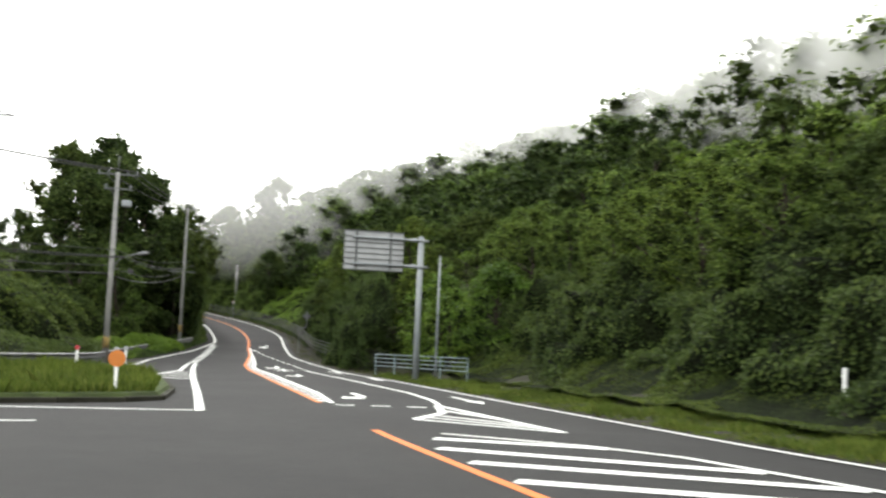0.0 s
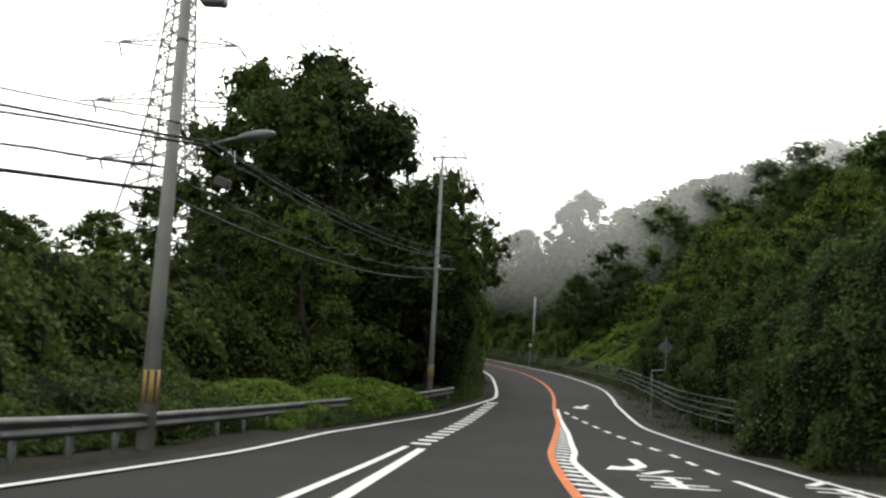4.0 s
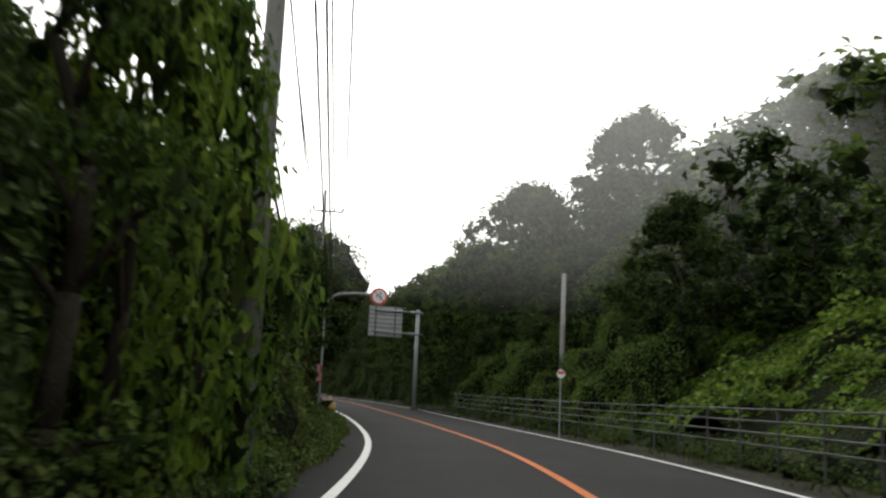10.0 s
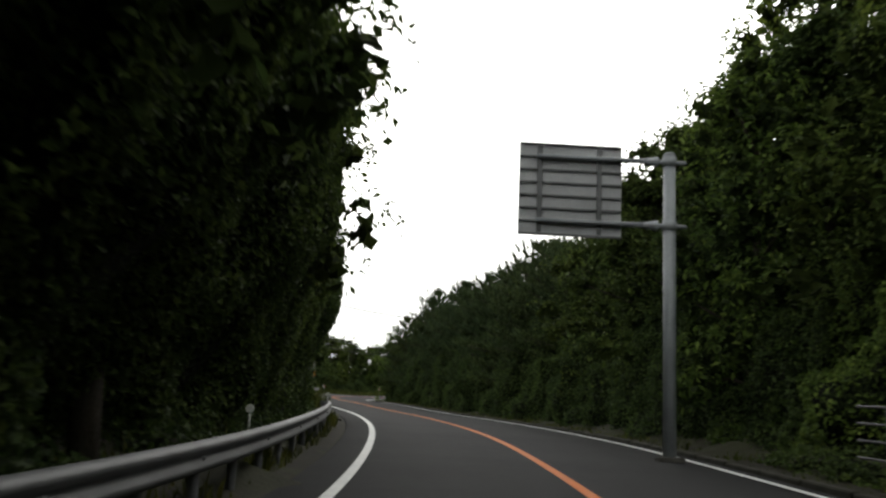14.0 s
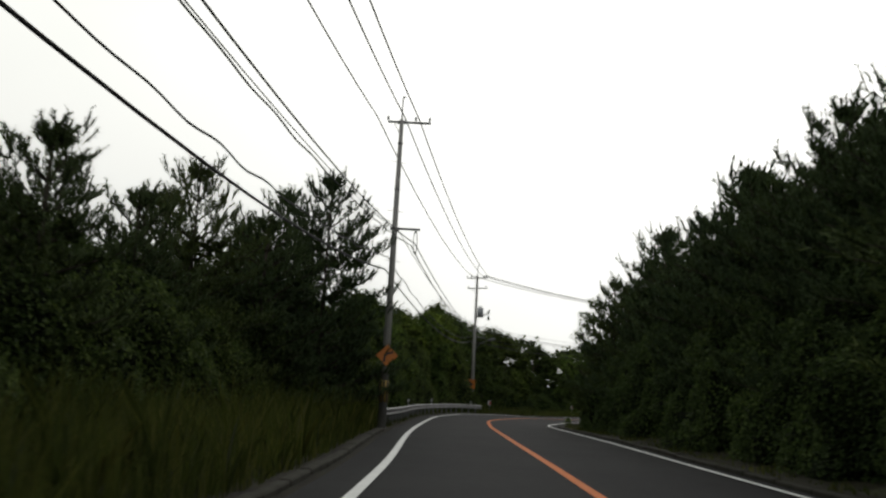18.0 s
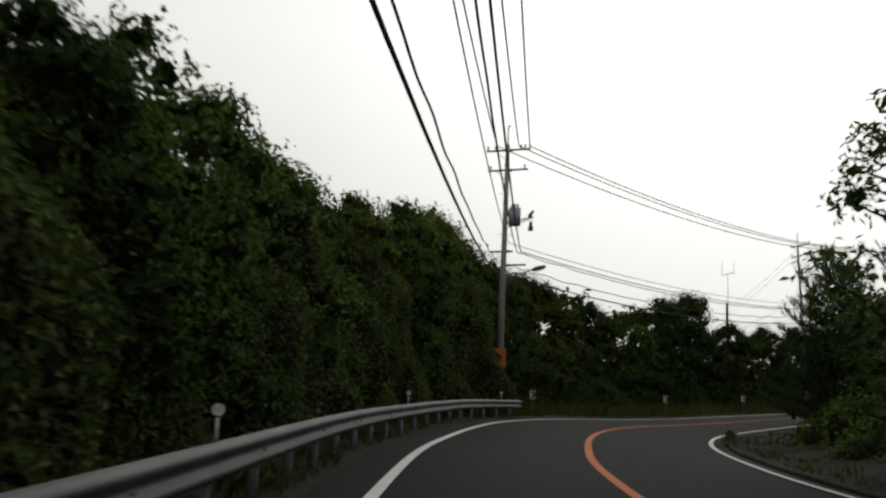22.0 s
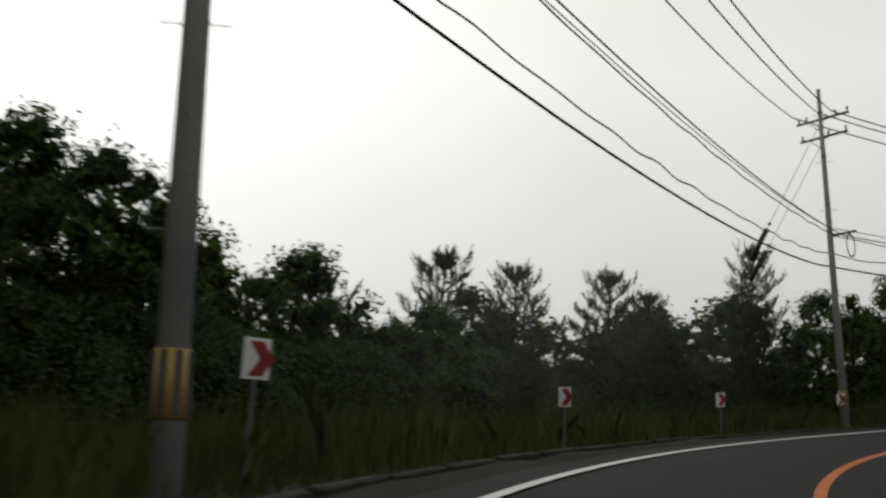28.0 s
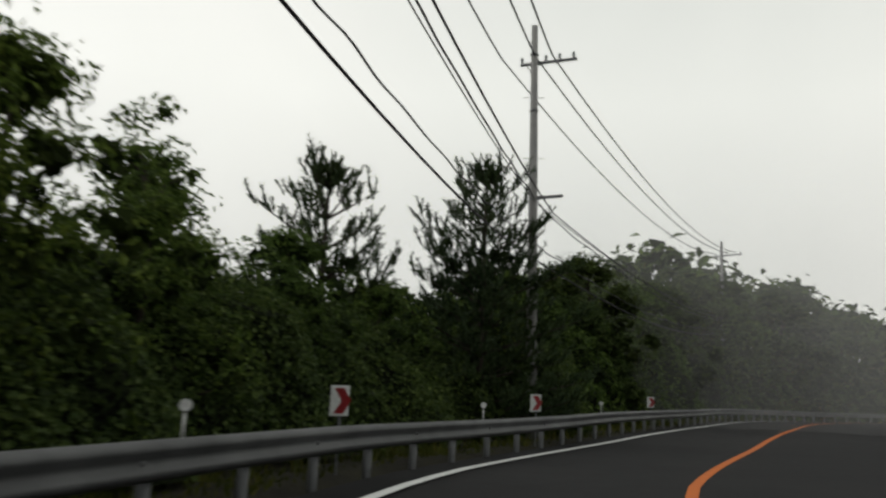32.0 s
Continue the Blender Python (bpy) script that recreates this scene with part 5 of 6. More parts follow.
BEAM = [(0.0, 0.0), (0.03, 0.018), (0.075, 0.045), (0.075, 0.09), (0.02, 0.132), (0.02, 0.178), (0.075, 0.22), (0.075, 0.265), (0.03, 0.292), (0.0, 0.31)]


def guard_rail(points, side, label, cap=None, post_every=2.0, low=0.37, refl=()):
    """A corrugated beam on posts; side is +1 where the road lies to its right."""
    at, length = line_through(points)
    n = max(2, int(length / 1.0))
    root = empty("guard_rail", Matrix(), label, "guard rail", "guard rails")
    root.matrix_world = Matrix.Translation(W(*points[0]))
    inv = root.matrix_world.inverted()
    rows = []
    for i in range(n + 1):
        d = length * i / n
        s, q = at(d)
        s2, q2 = at(min(length, d + 0.3))
        s1, q1 = at(max(0, d - 0.3))
        t = (W(s2, q2) - W(s1, q1)).normalized()
        r = Vector((t.y, -t.x, 0)) * side
        rows.append([inv @ (W(s, q, low + z) + r * x) for x, z in BEAM] + [inv @ (W(s, q, low + z) + r * (x - 0.006)) for x, z in reversed(BEAM)])
    k = len(rows[0])
    verts = [v for row in rows for v in row]
    faces = [(i * k + j, i * k + (j + 1) % k, (i + 1) * k + (j + 1) % k, (i + 1) * k + j) for i in range(n) for j in range(k)]
    part("beam", mesh_of("beam", verts, faces, M_GALV, False), None, root, "galvanised corrugated steel beam")
    bm = bmesh.new()
    rod(bm, (0, 0, -0.4), (0, 0, low + 0.22), 0.057, None, 9)
    box(bm, (0.05, 0.06, 0.16), (0.07 * 0, 0, low + 0.12))
    post = bpy.data.meshes.new("post")
    bm.to_mesh(post)
    bm.free()
    post.materials.append(M_STEELD)
    for d in np.arange(0.6, length, post_every):
        s, q = at(d)
        o = part("post", post, None, root)
        o.matrix_world = there(s, q - 0.09 * side)
    for d in np.arange(2.2, length, 4.0):
        s, q = at(d)
        bm = bmesh.new()
        rod(bm, (0.07 * side, 0, low + 0.155), (0.095 * side, 0, low + 0.155), 0.022, 0.016, 8)
        o = part("splice_bolt", bm, M_STEELD, root)
        o.matrix_world = there(s, q)
    if cap:
        s, q = at(0.0 if cap > 0 else length)
        bm = bmesh.new()
        rod(bm, (0.02 * side, 0, low - 0.02), (0.02 * side, 0, low + 0.37), 0.15, None, 14)
        o = part("end_cap", bm, M_YELLOW, root, "yellow painted rounded end cap")
        o.matrix_world = there(s, q)
    for d in refl:
        s, q = at(d)
        bm = bmesh.new()
        rod(bm, (0, 0, low + 0.3), (0, 0, low + 0.5), 0.012, None, 6)
        rod(bm, (0, -0.012, low + 0.56), (0, 0.012, low + 0.56), 0.05, None, 14)
        o = part("reflector", bm, M_SIGNW, root, "small round white delineator")
        o.matrix_world = there(s, q)
    return root


guard_rail([(84, -22), (91, -15.2), (98.5, -10.9), (105, -8.4), (112, -7.8), (119.4, -7.8), (124, -7.6), (131, -7.25), (136, -6.6), (141, -5.4), (146, -4.5)], 1, "grey guard rail half buried in vines beside the slip road", refl=(28,))
guard_rail([(209.5, -4.1), (216, -4.1), (240, -4.25), (257.0, -4.5)], 1, "grey guard rail with yellow end under dark trees", cap=1, refl=(1.3, 17.0, 33.0))
guard_rail([(297, -4.2)] + [(s, -4.05) for s in np.arange(300, 340, 4.0)] + [(347.3, -4.2)], 1, "scuffed galvanised guard rail round the bend", refl=(16.5, 33.0, 49.0))
guard_rail([(414.4, -4.5)] + [(s, -4.5) for s in np.arange(417, 440, 4.0)] + [(s, -4.75) for s in np.arange(445, 515, 4.0)], 1, "dented galvanised guard rail with yellow end cap", cap=1, refl=(0.25, 11, 22, 33))


def pipe_fence(points, height, rails, label, mat, post_every=2.3, r=0.02, low=0.56):
    at, length = line_through(points)
    root = empty("pipe_fence", Matrix.Translation(W(*points[0])), label, "fence", "fences")
    inv = root.matrix_world.inverted()
    n = max(2, int(length / 1.5))
    for k in range(rails):
        z = low + (height - low) * k / (rails - 1)
        pts = [inv @ W(*at(length * i / n), z) for i in range(n + 1)]
        part("rail", tube_mesh("rail", pts, r, mat, 6), None, root)
    bm = bmesh.new()
    box(bm, (0.045, 0.05, height + 0.42), (0, 0, (height - 0.38) / 2), bevel=0.006)
    post = bpy.data.meshes.new("post")
    bm.to_mesh(post)
    bm.free()
    post.materials.append(mat)
    for d in np.arange(0.05, length + 0.01, post_every):
        o = part("post", post, None, root)
        o.matrix_world = there(*at(min(d, length)))
    return root


M_PIPE = plain((0.045, 0.047, 0.047), 0.6, 0.2, "worn_fence_paint")
M_TEAL = plain((0.20, 0.27, 0.29), 0.5, 0.2, "blue_grey_fence_paint")
pipe_fence([(104.5, 9.0), (109, 7.4), (113.5, 6.2)], 1.15, 4, "short blue-grey pipe fence at the junction", M_TEAL)
pipe_fence([(124, 7.2), (132, 5.8), (142, 4.9), (155, 4.5)] + [(s, 4.7) for s in np.arange(160, 216, 6.0)] + [(222, 4.25), (229.1, 4.0)], 1.27, 4, "long weathered pipe fence below the hillside", M_PIPE)

# ---------- poles and lines ----------
bm_ = bmesh.new()
rod(bm_, (0, 0, 0), (0, 0, 0.06), 0.012, None, 5)
rod(bm_, (0, 0, 0.05), (0, 0, 0.11), 0.045, 0.03, 8)
rod(bm_, (0, 0, 0.12), (0, 0, 0.2), 0.055, 0.025, 8)
INSUL = bpy.data.meshes.new("insulator")
bm_.to_mesh(INSUL)
bm_.free()
INSUL.materials.append(M_GREYP)
bm_ = bmesh.new()
rod(bm_, (-0.3, 0, 0), (0.3, 0, 0), 0.009, None, 5)
STEPB = bpy.data.meshes.new("step_bolt")
bm_.to_mesh(STEPB)
bm_.free()
STEPB.materials.append(M_STEELD)


def crossarm(pole, z, x0, x1, pins, turn=0.0):
    bm = bmesh.new()
    box(bm, (x1 - x0, 0.075, 0.075), ((x0 + x1) / 2, 0.14, z), bevel=0.008)
    rod(bm, (x0 * 0.6, 0.13, z), (0, 0.1, z - 0.55), 0.015, None, 5)
    box(bm, (0.34, 0.05, 0.12), (0, 0.16, z), bevel=0.01)
    arm = part("crossarm", bm, M_STEELD, pole)
    arm.rotation_euler = (0, 0, radians(turn))
    for x in pins:
        o = part("insulator", INSUL, None, arm)
        o.location = (x, 0.14, z + 0.03)
    return arm


def utility_pole(s, n, tall, arms, label, pin=True, r0=0.165, sleeve=0.0, sleeve_tall=0.6, lean=(0.0, 0.0), foot=0.0, turn=0.0):
    m = there(s, n, foot, turn) @ pose(0, 0, 0, lean[1], lean[0], 0)
    root = empty("utility_pole", m, label, "utility pole", "utility poles")
    top = tall - foot - (0.9 if pin else 0)
    bm = bmesh.new()
    rod(bm, (0, 0, -0.8), (0, 0, top), r0, r0 - 0.075, 18)
    part("pole", bm, M_POLE, root, "tapered grey concrete pole")
    if pin:
        bm = bmesh.new()
        rod(bm, (0, 0, top - 0.3), (0, 0, top + 0.85), 0.028, None, 6)
        box(bm, (0.12, 0.05, 0.06), (0.05, 0, top + 0.85), bevel=0.01)
        part("top_pin", bm, M_STEELD, root)
    for z, x0, x1, pins in arms:
        crossarm(root, z - foot, x0, x1, pins)
    for k in range(int((top - 2.2) / 0.9)):
        o = part("step_bolt", STEPB, None, root)
        o.location = (0, 0, 2.2 + 0.9 * k)
        o.rotation_euler = (0, 0, radians(90 * (k % 2) + 20))
    for z in (top - 0.9, top - 2.6, top - 4.4):
        bm = bmesh.new()
        rod(bm, (0, 0, z - 0.03), (0, 0, z + 0.03), r0 - 0.045, None, 16)
        part("steel_band", bm, M_STEELD, root)
    if sleeve:
        bm = bmesh.new()
        rod(bm, (0, 0, sleeve), (0, 0, sleeve + sleeve_tall), r0 + 0.012, r0 + 0.006, 20)
        sl = part("warning_sleeve", bm, M_YELLOW, root, "yellow warning sleeve with black stripes")
        for k in range(8):
            a = k * math.pi / 4
            bm = bmesh.new()
            box(bm, (0.016, 0.055, sleeve_tall - 0.02), (0, 0, 0))
            o = part("black_stripe", bm, M_DARK, sl)
            o.matrix_local = Matrix.Rotation(a, 4, "Z") @ Matrix.Translation((r0 + 0.01, 0, sleeve + sleeve_tall / 2))
    return root


def hang(name, root, a, ring=0.42):
    bm = bmesh.new()
    for k in range(24):
        t0, t1 = 2 * math.pi * k / 24, 2 * math.pi * (k + 1) / 24
        for dr in (0.0, 0.035):
            r = ring - dr
            rod(bm, (a[0] + 0.06 * math.sin(t0), a[1] + r * 0.45 * math.sin(t0), a[2] - ring + r * math.cos(t0)), (a[0] + 0.06 * math.sin(t1), a[1] + r * 0.45 * math.sin(t1), a[2] - ring + r * math.cos(t1)), 0.016, None, 5)
    return part(name, bm, M_DARK, root, "coil of spare black cable")


def street_lamp(root, z, reach, turn=0.0):
    """A curved bracket with a drop-shaped lamp head on a pole."""
    pts = [(0.12, 0, z - 0.7), (0.2, 0, z - 0.25), (0.45, 0, z), (0.8, 0, z + 0.14), (reach, 0, z + 0.32)]
    arm = part("lamp_bracket", tube_mesh("lamp_bracket", pts, 0.026, M_STEELD, 8), None, root)
    arm.rotation_euler = (0, 0, radians(turn))
    bm = bmesh.new()
    bmesh.ops.create_uvsphere(bm, u_segments=18, v_segments=10, radius=1.0, matrix=pose(reach + 0.28, 0, z + 0.36, 0, -12, 0) @ Matrix.Diagonal((0.36, 0.15, 0.1, 1)))
    for f in bm.faces:
        f.smooth = True
    part("lamp_head", bm, M_STEELD, arm, "grey drop-shaped lamp head")


HV = [-0.5, 0.5, 1.0]
p0 = utility_pole(85.5, -36, 11.5, [(10.5, -0.6, 1.1, HV)], "grey concrete utility pole beyond the side road")
p1 = utility_pole(117.4, -7.8, 11.3, [(10.3, -1.1, 1.1, [-1.0, -0.5, 0.5, 1.0]), (9.5, -0.7, 0.8, [-0.6, 0.7])], "concrete utility pole with street lamp beside the slip road", sleeve=0.55, foot=0.3, r0=0.17)
street_lamp(p1, 5.4, 1.3, 12)
bm = bmesh.new()
box(bm, (0.3, 0.18, 0.2), (1.0, 0.1, 4.75), (0, 18, 0), 0.03)
part("junction_box", bm, M_DARK, p1, "black cable joint box")
bm = bmesh.new()
box(bm, (0.5, 0.4, 0.34), (0.55, 0, 8.4), (0, 0, 0), 0.04)
part("transformer_box", bm, M_GREYP, p1)
p2 = utility_pole(144.7, -5.4, 11.9, [(10.95, -0.45, 1.05, HV), (5.9, -1.1, 0.85, [])], "slim concrete utility pole at the edge of the wood", foot=0.9, r0=0.135, sleeve=0.2, sleeve_tall=0.55)
p3 = utility_pole(178.5, -4.1, 12.2, [(11.3, -0.6, 1.0, HV), (6.1, -0.2, 1.0, [])], "concrete utility pole among the trees", r0=0.15, foot=0.6)
bm = bmesh.new()
rod(bm, (0, 0, 0.2), (3.3, 9.0, 10.0), 0.14, 0.1, 14)
strut = part("brace_pole", bm, M_POLE, p3, "leaning concrete brace pole")
strut.location = (-3.4, -9.1, 0.2)
p4 = utility_pole(217.6, -4.75, 10.6, [(9.6, -0.52, 0.92, [-0.48, 0.5, 0.86])], "concrete utility pole above the vine-covered trees", pin=False, r0=0.15, foot=0.4)
p5 = utility_pole(257.5, -6.6, 11.0, [(10.1, -0.5, 1.0, HV), (6.4, -0.1, 1.0, []), (5.8, -0.1, 0.9, [])], "concrete utility pole rising out of the vines", r0=0.15)
pP = utility_pole(296.4, -4.1, 11.9, [(10.95, -0.5, 1.05, HV), (7.0, 0.0, 0.9, [])], "concrete utility pole with curve sign beside pines", sleeve=0.88, sleeve_tall=0.74, r0=0.15)
pQ = utility_pole(348.6, -5.55, 12.5, [(11.4, -1.0, 1.0, [-0.95, -0.6, 0.55, 0.75, 0.95]), (10.5, -0.9, 0.9, [-0.8, 0.75]), (6.9, -0.7, 0.35, []), (6.3, 0.0, 0.95, [])], "concrete utility pole with lamp and transformer in the bend", r0=0.165)
pR = utility_pole(381.4, -4.98, 12.3, [(11.4, -0.7, 0.9, [-0.65, 0.5, 0.85]), (10.7, -0.7, 0.9, [-0.6, 0.8]), (6.6, 0.0, 0.9, [])], "leaning concrete utility pole with striped sleeve by the meadow", sleeve=0.68, sleeve_tall=0.54, lean=(-2.8, 0), r0=0.145)
pS = utility_pole(410.9, -5.3, 12.2, [(11.1, -1.0, 1.0, [-0.9, -0.6, 0.5, 0.95]), (10.4, -0.9, 0.9, [-0.8, 0.2, 0.85]), (6.7, 0.0, 0.9, [])], "concrete utility pole with cable coil and small arrow plate", pin=False, sleeve=0.62, sleeve_tall=0.6, r0=0.145, lean=(-3.4, 0))
pT = utility_pole(443.8, -6.2, 11.6, [(10.5, -0.45, 1.2, [-0.4, 0.3, 0.7, 1.1]), (6.5, 0, 0.8, [])], "concrete utility pole fading into the mist", pin=False, lean=(-1.2, 0))
pU = utility_pole(490, -9, 12.4, [(11.4, -0.5, 1.4, [-0.45, 0.3, 1.3])], "distant concrete utility pole in the mist", pin=False)
hang("cable_coil", pP, (0.75, 0.15, 6.95))
hang("cable_coil", p5, (0.75, 0.15, 5.75))
hang("cable_coil", pR, (0.6, 0.15, 6.55))
hang("cable_coil", pS, (0.65, 0.15, 6.65))
street_lamp(pQ, 5.7, 1.35, -8)
bm = bmesh.new()
rod(bm, (0.42, 0, 8.0), (0.42, 0, 8.75), 0.26, None, 16)
tr = part("transformer", bm, M_GREYP, pQ, "grey cylindrical transformer")
for x in (0.3, 0.42, 0.54):
    o = part("bushing", INSUL, None, tr)
    o.location = (x, 0, 8.75)
bm = bmesh.new()
rod(bm, (0.1, 0, 8.1), (1.25, 0, 8.35), 0.03, None, 6)
rod(bm, (0.1, 0, 7.9), (1.25, 0, 8.3), 0.022, None, 6)
rod(bm, (1.15, 0, 7.75), (1.15, 0, 8.15), 0.12, 0.05, 10)
rod(bm, (1.05, 0, 8.35), (1.25, 0, 8.6), 0.08, 0.06, 8)
part("switch_bracket", bm, M_STEELD, pQ)
bare = empty("bank_pole", Matrix.Translation(W(218.0, 7.1, 1.3)), "bare concrete pole standing on the vine-covered bank", "pole")
bm = bmesh.new()
rod(bm, (0, 0, -1.2), (0, 0, 6.15), 0.15, 0.11, 16)
part("shaft", bm, M_POLE, bare)

slim = empty("lamp_post", there(111.2, 9.0, 0.0), "slender grey steel pole behind the short pipe fence", "pole")
bm = bmesh.new()
rod(bm, (0, 0, -0.3), (0, 0, 6.35), 0.06, 0.045, 12)
part("shaft", bm, M_GREYP, slim)
bm = bmesh.new()
rod(bm, (0, 0, 6.33), (0, 0, 6.4), 0.055, 0.03, 12)
part("cap", bm, M_STEELD, slim)

POLES = [(85.5, -36, 10.5), (117.4, -7.8, 10.3), (144.7, -5.4, 10.95), (178.5, -4.35, 11.3), (217.6, -4.75, 9.6), (257.5, -6.4, 10.1), (296.4, -4.5, 10.95), (348.6, -5.55, 11.4), (381.4, -5.3, 11.4), (410.9, -5.95, 11.1), (443.8, -6.5, 10.5), (490, -9, 11.4)]


def wire(a, b, sag, r, label, wavy=0.0, name="power_line"):
    pts, n = [], 26 if wavy else 14
    if wavy:
        n = 70
    for i in range(n + 1):
        t = i / n
        p = a.lerp(b, t)
        p = p + Vector((0, 0, -4 * sag * t * (1 - t)))
        if wavy:
            p += Vector((0, 0, wavy * math.sin(t * 75) * (0.6 + 0.4 * math.sin(t * 17))))
        pts.append(p)
    me = tube_mesh(name, pts, r, M_WIRE, 4)
    return tagged(new(name, me), label, "cable", "overhead lines")


LOW = {296.4: 0.4, 381.4: -0.2, 257.5: 0.3}
HIGH = {381.4: -0.9, 410.9: -0.6, 443.8: -0.4}
for (s0, n0, h0), (s1, n1, h1) in zip(POLES, POLES[1:]):
    span = (W(s1, n1) - W(s0, n0)).length
    for x in HV:
        wire(W(s0, n0 + x + HIGH.get(s0, 0.0), h0 + 0.15), W(s1, n1 + x + HIGH.get(s1, 0.0), h1 + 0.15), span * (0.026 if s0 > 380 else 0.014), 0.03 if s0 < 90 else 0.027, "thin overhead power line")
    l0, l1 = h0 - 4.5, h1 - 4.5
    m0, m1 = n0 + LOW.get(s0, 0.0), n1 + LOW.get(s1, 0.0)
    for x, z, sag, rad, label, wavy in ((0.75, 0, 0.016, 0.022, "black overhead cable strung between poles", 0), (0.6, -0.05, 0.018, 0.02, "slightly wavy black overhead cable", 0.025), (-0.2, -0.5, 0.02, 0.021, "wavy spiral-wrapped overhead cable", 0.05),
                                        (-0.25, -0.95, 0.018, 0.032, "thick black overhead telephone cable", 0), (0.2, 0.35, 0.015, 0.015, "thin overhead service line", 0)):
        wire(W(s0, m0 + x, l0 + z), W(s1, m1 + x, l1 + z), span * sag, rad * (1.25 if s0 < 90 else 1.0), label, wavy)
# stay wires with black guards at the meadow
for k, (x, z) in enumerate(((0.02, 11.0), (0.3, 10.6))):
    wire(W(410.9, -5.9 + x, z), W(411.2 + 0.4 * k, -12.5, 0.2), 0.0, 0.012, "steel stay wire of the pole", name="stay_wire")
for k in range(2):
    a, b = W(410.9, -5.9 + 0.02 + 0.28 * k, 11.0 - 0.4 * k), W(411.2 + 0.4 * k, -12.5, 0.2)
    root = empty("stay_guard", Matrix(), "black tubular guard on a stay wire", "stay guard")
    bm = bmesh.new()
    g = 0.35 + 0.05 * k
    rod(bm, a.lerp(b, g), a.lerp(b, g + 0.1), 0.1, None, 12)
    rod(bm, a.lerp(b, g - 0.02), a.lerp(b, g - 0.012), 0.06, None, 8)
    part("sleeve", bm, M_DARK, root)

for a, b in ((W(381.4, -5.5, 11.2), W(386.6, -18.2, 8.3)), (W(381.4, -5.5, 10.8), W(386.6, -18.2, 7.8)), (W(381.4, -5.2, 7.8), W(383, -20, 4.0)), (W(381.4, -5.1, 6.3), W(377, -18, 5.4)), (W(381.4, -5.1, 5.6), W(384, -20, 3.4))):
    line = wire(a, b, 0.25, 0.011, "thin service wire leading to the trees", name="service_wire")
    bm = bmesh.new()
    p = a.lerp(b, 0.42) - Vector((0, 0, 0.245))
    rod(bm, p - Vector((0, 0, 0.035)), p + Vector((0, 0, 0.035)), 0.03, 0.045, 8)
    part("strain_insulator", bm, M_DARK, line)
# radio mast behind the meadow
mast = empty("radio_mast", there(386.6, -18.2, -0.8), "thin antenna mast on a wooden pole above the trees", "antenna mast")
bm = bmesh.new()
rod(bm, (0, 0, -0.8), (0, 0, 9.6), 0.15, 0.11, 12)
part("wooden_pole", bm, M_BARK, mast)
bm = bmesh.new()
rod(bm, (0.1, 0, 8.2), (0.1, 0, 12.1), 0.03, 0.022, 6)
part("antenna_tube", bm, M_STEELD, mast)
bm = bmesh.new()
rod(bm, (-0.6, 0, 11.9), (0.85, 0, 12.1), 0.014, None, 5)
rod(bm, (0.1, -0.6, 11.85), (0.1, 0.6, 12.15), 0.014, None, 5)
for x, y in ((-0.6, 0), (0.85, 0), (0.1, -0.6), (0.1, 0.6)):
    rod(bm, (x, y, 11.9), (x, y, 13.0), 0.01, None, 5)
part("antenna_rods", bm, M_STEELD, mast)
bm = bmesh.new()
box(bm, (0.25, 0.2, 0.45), (0.2, 0, 6.6), bevel=0.02)
part("equipment_box", bm, M_GREYP, mast)


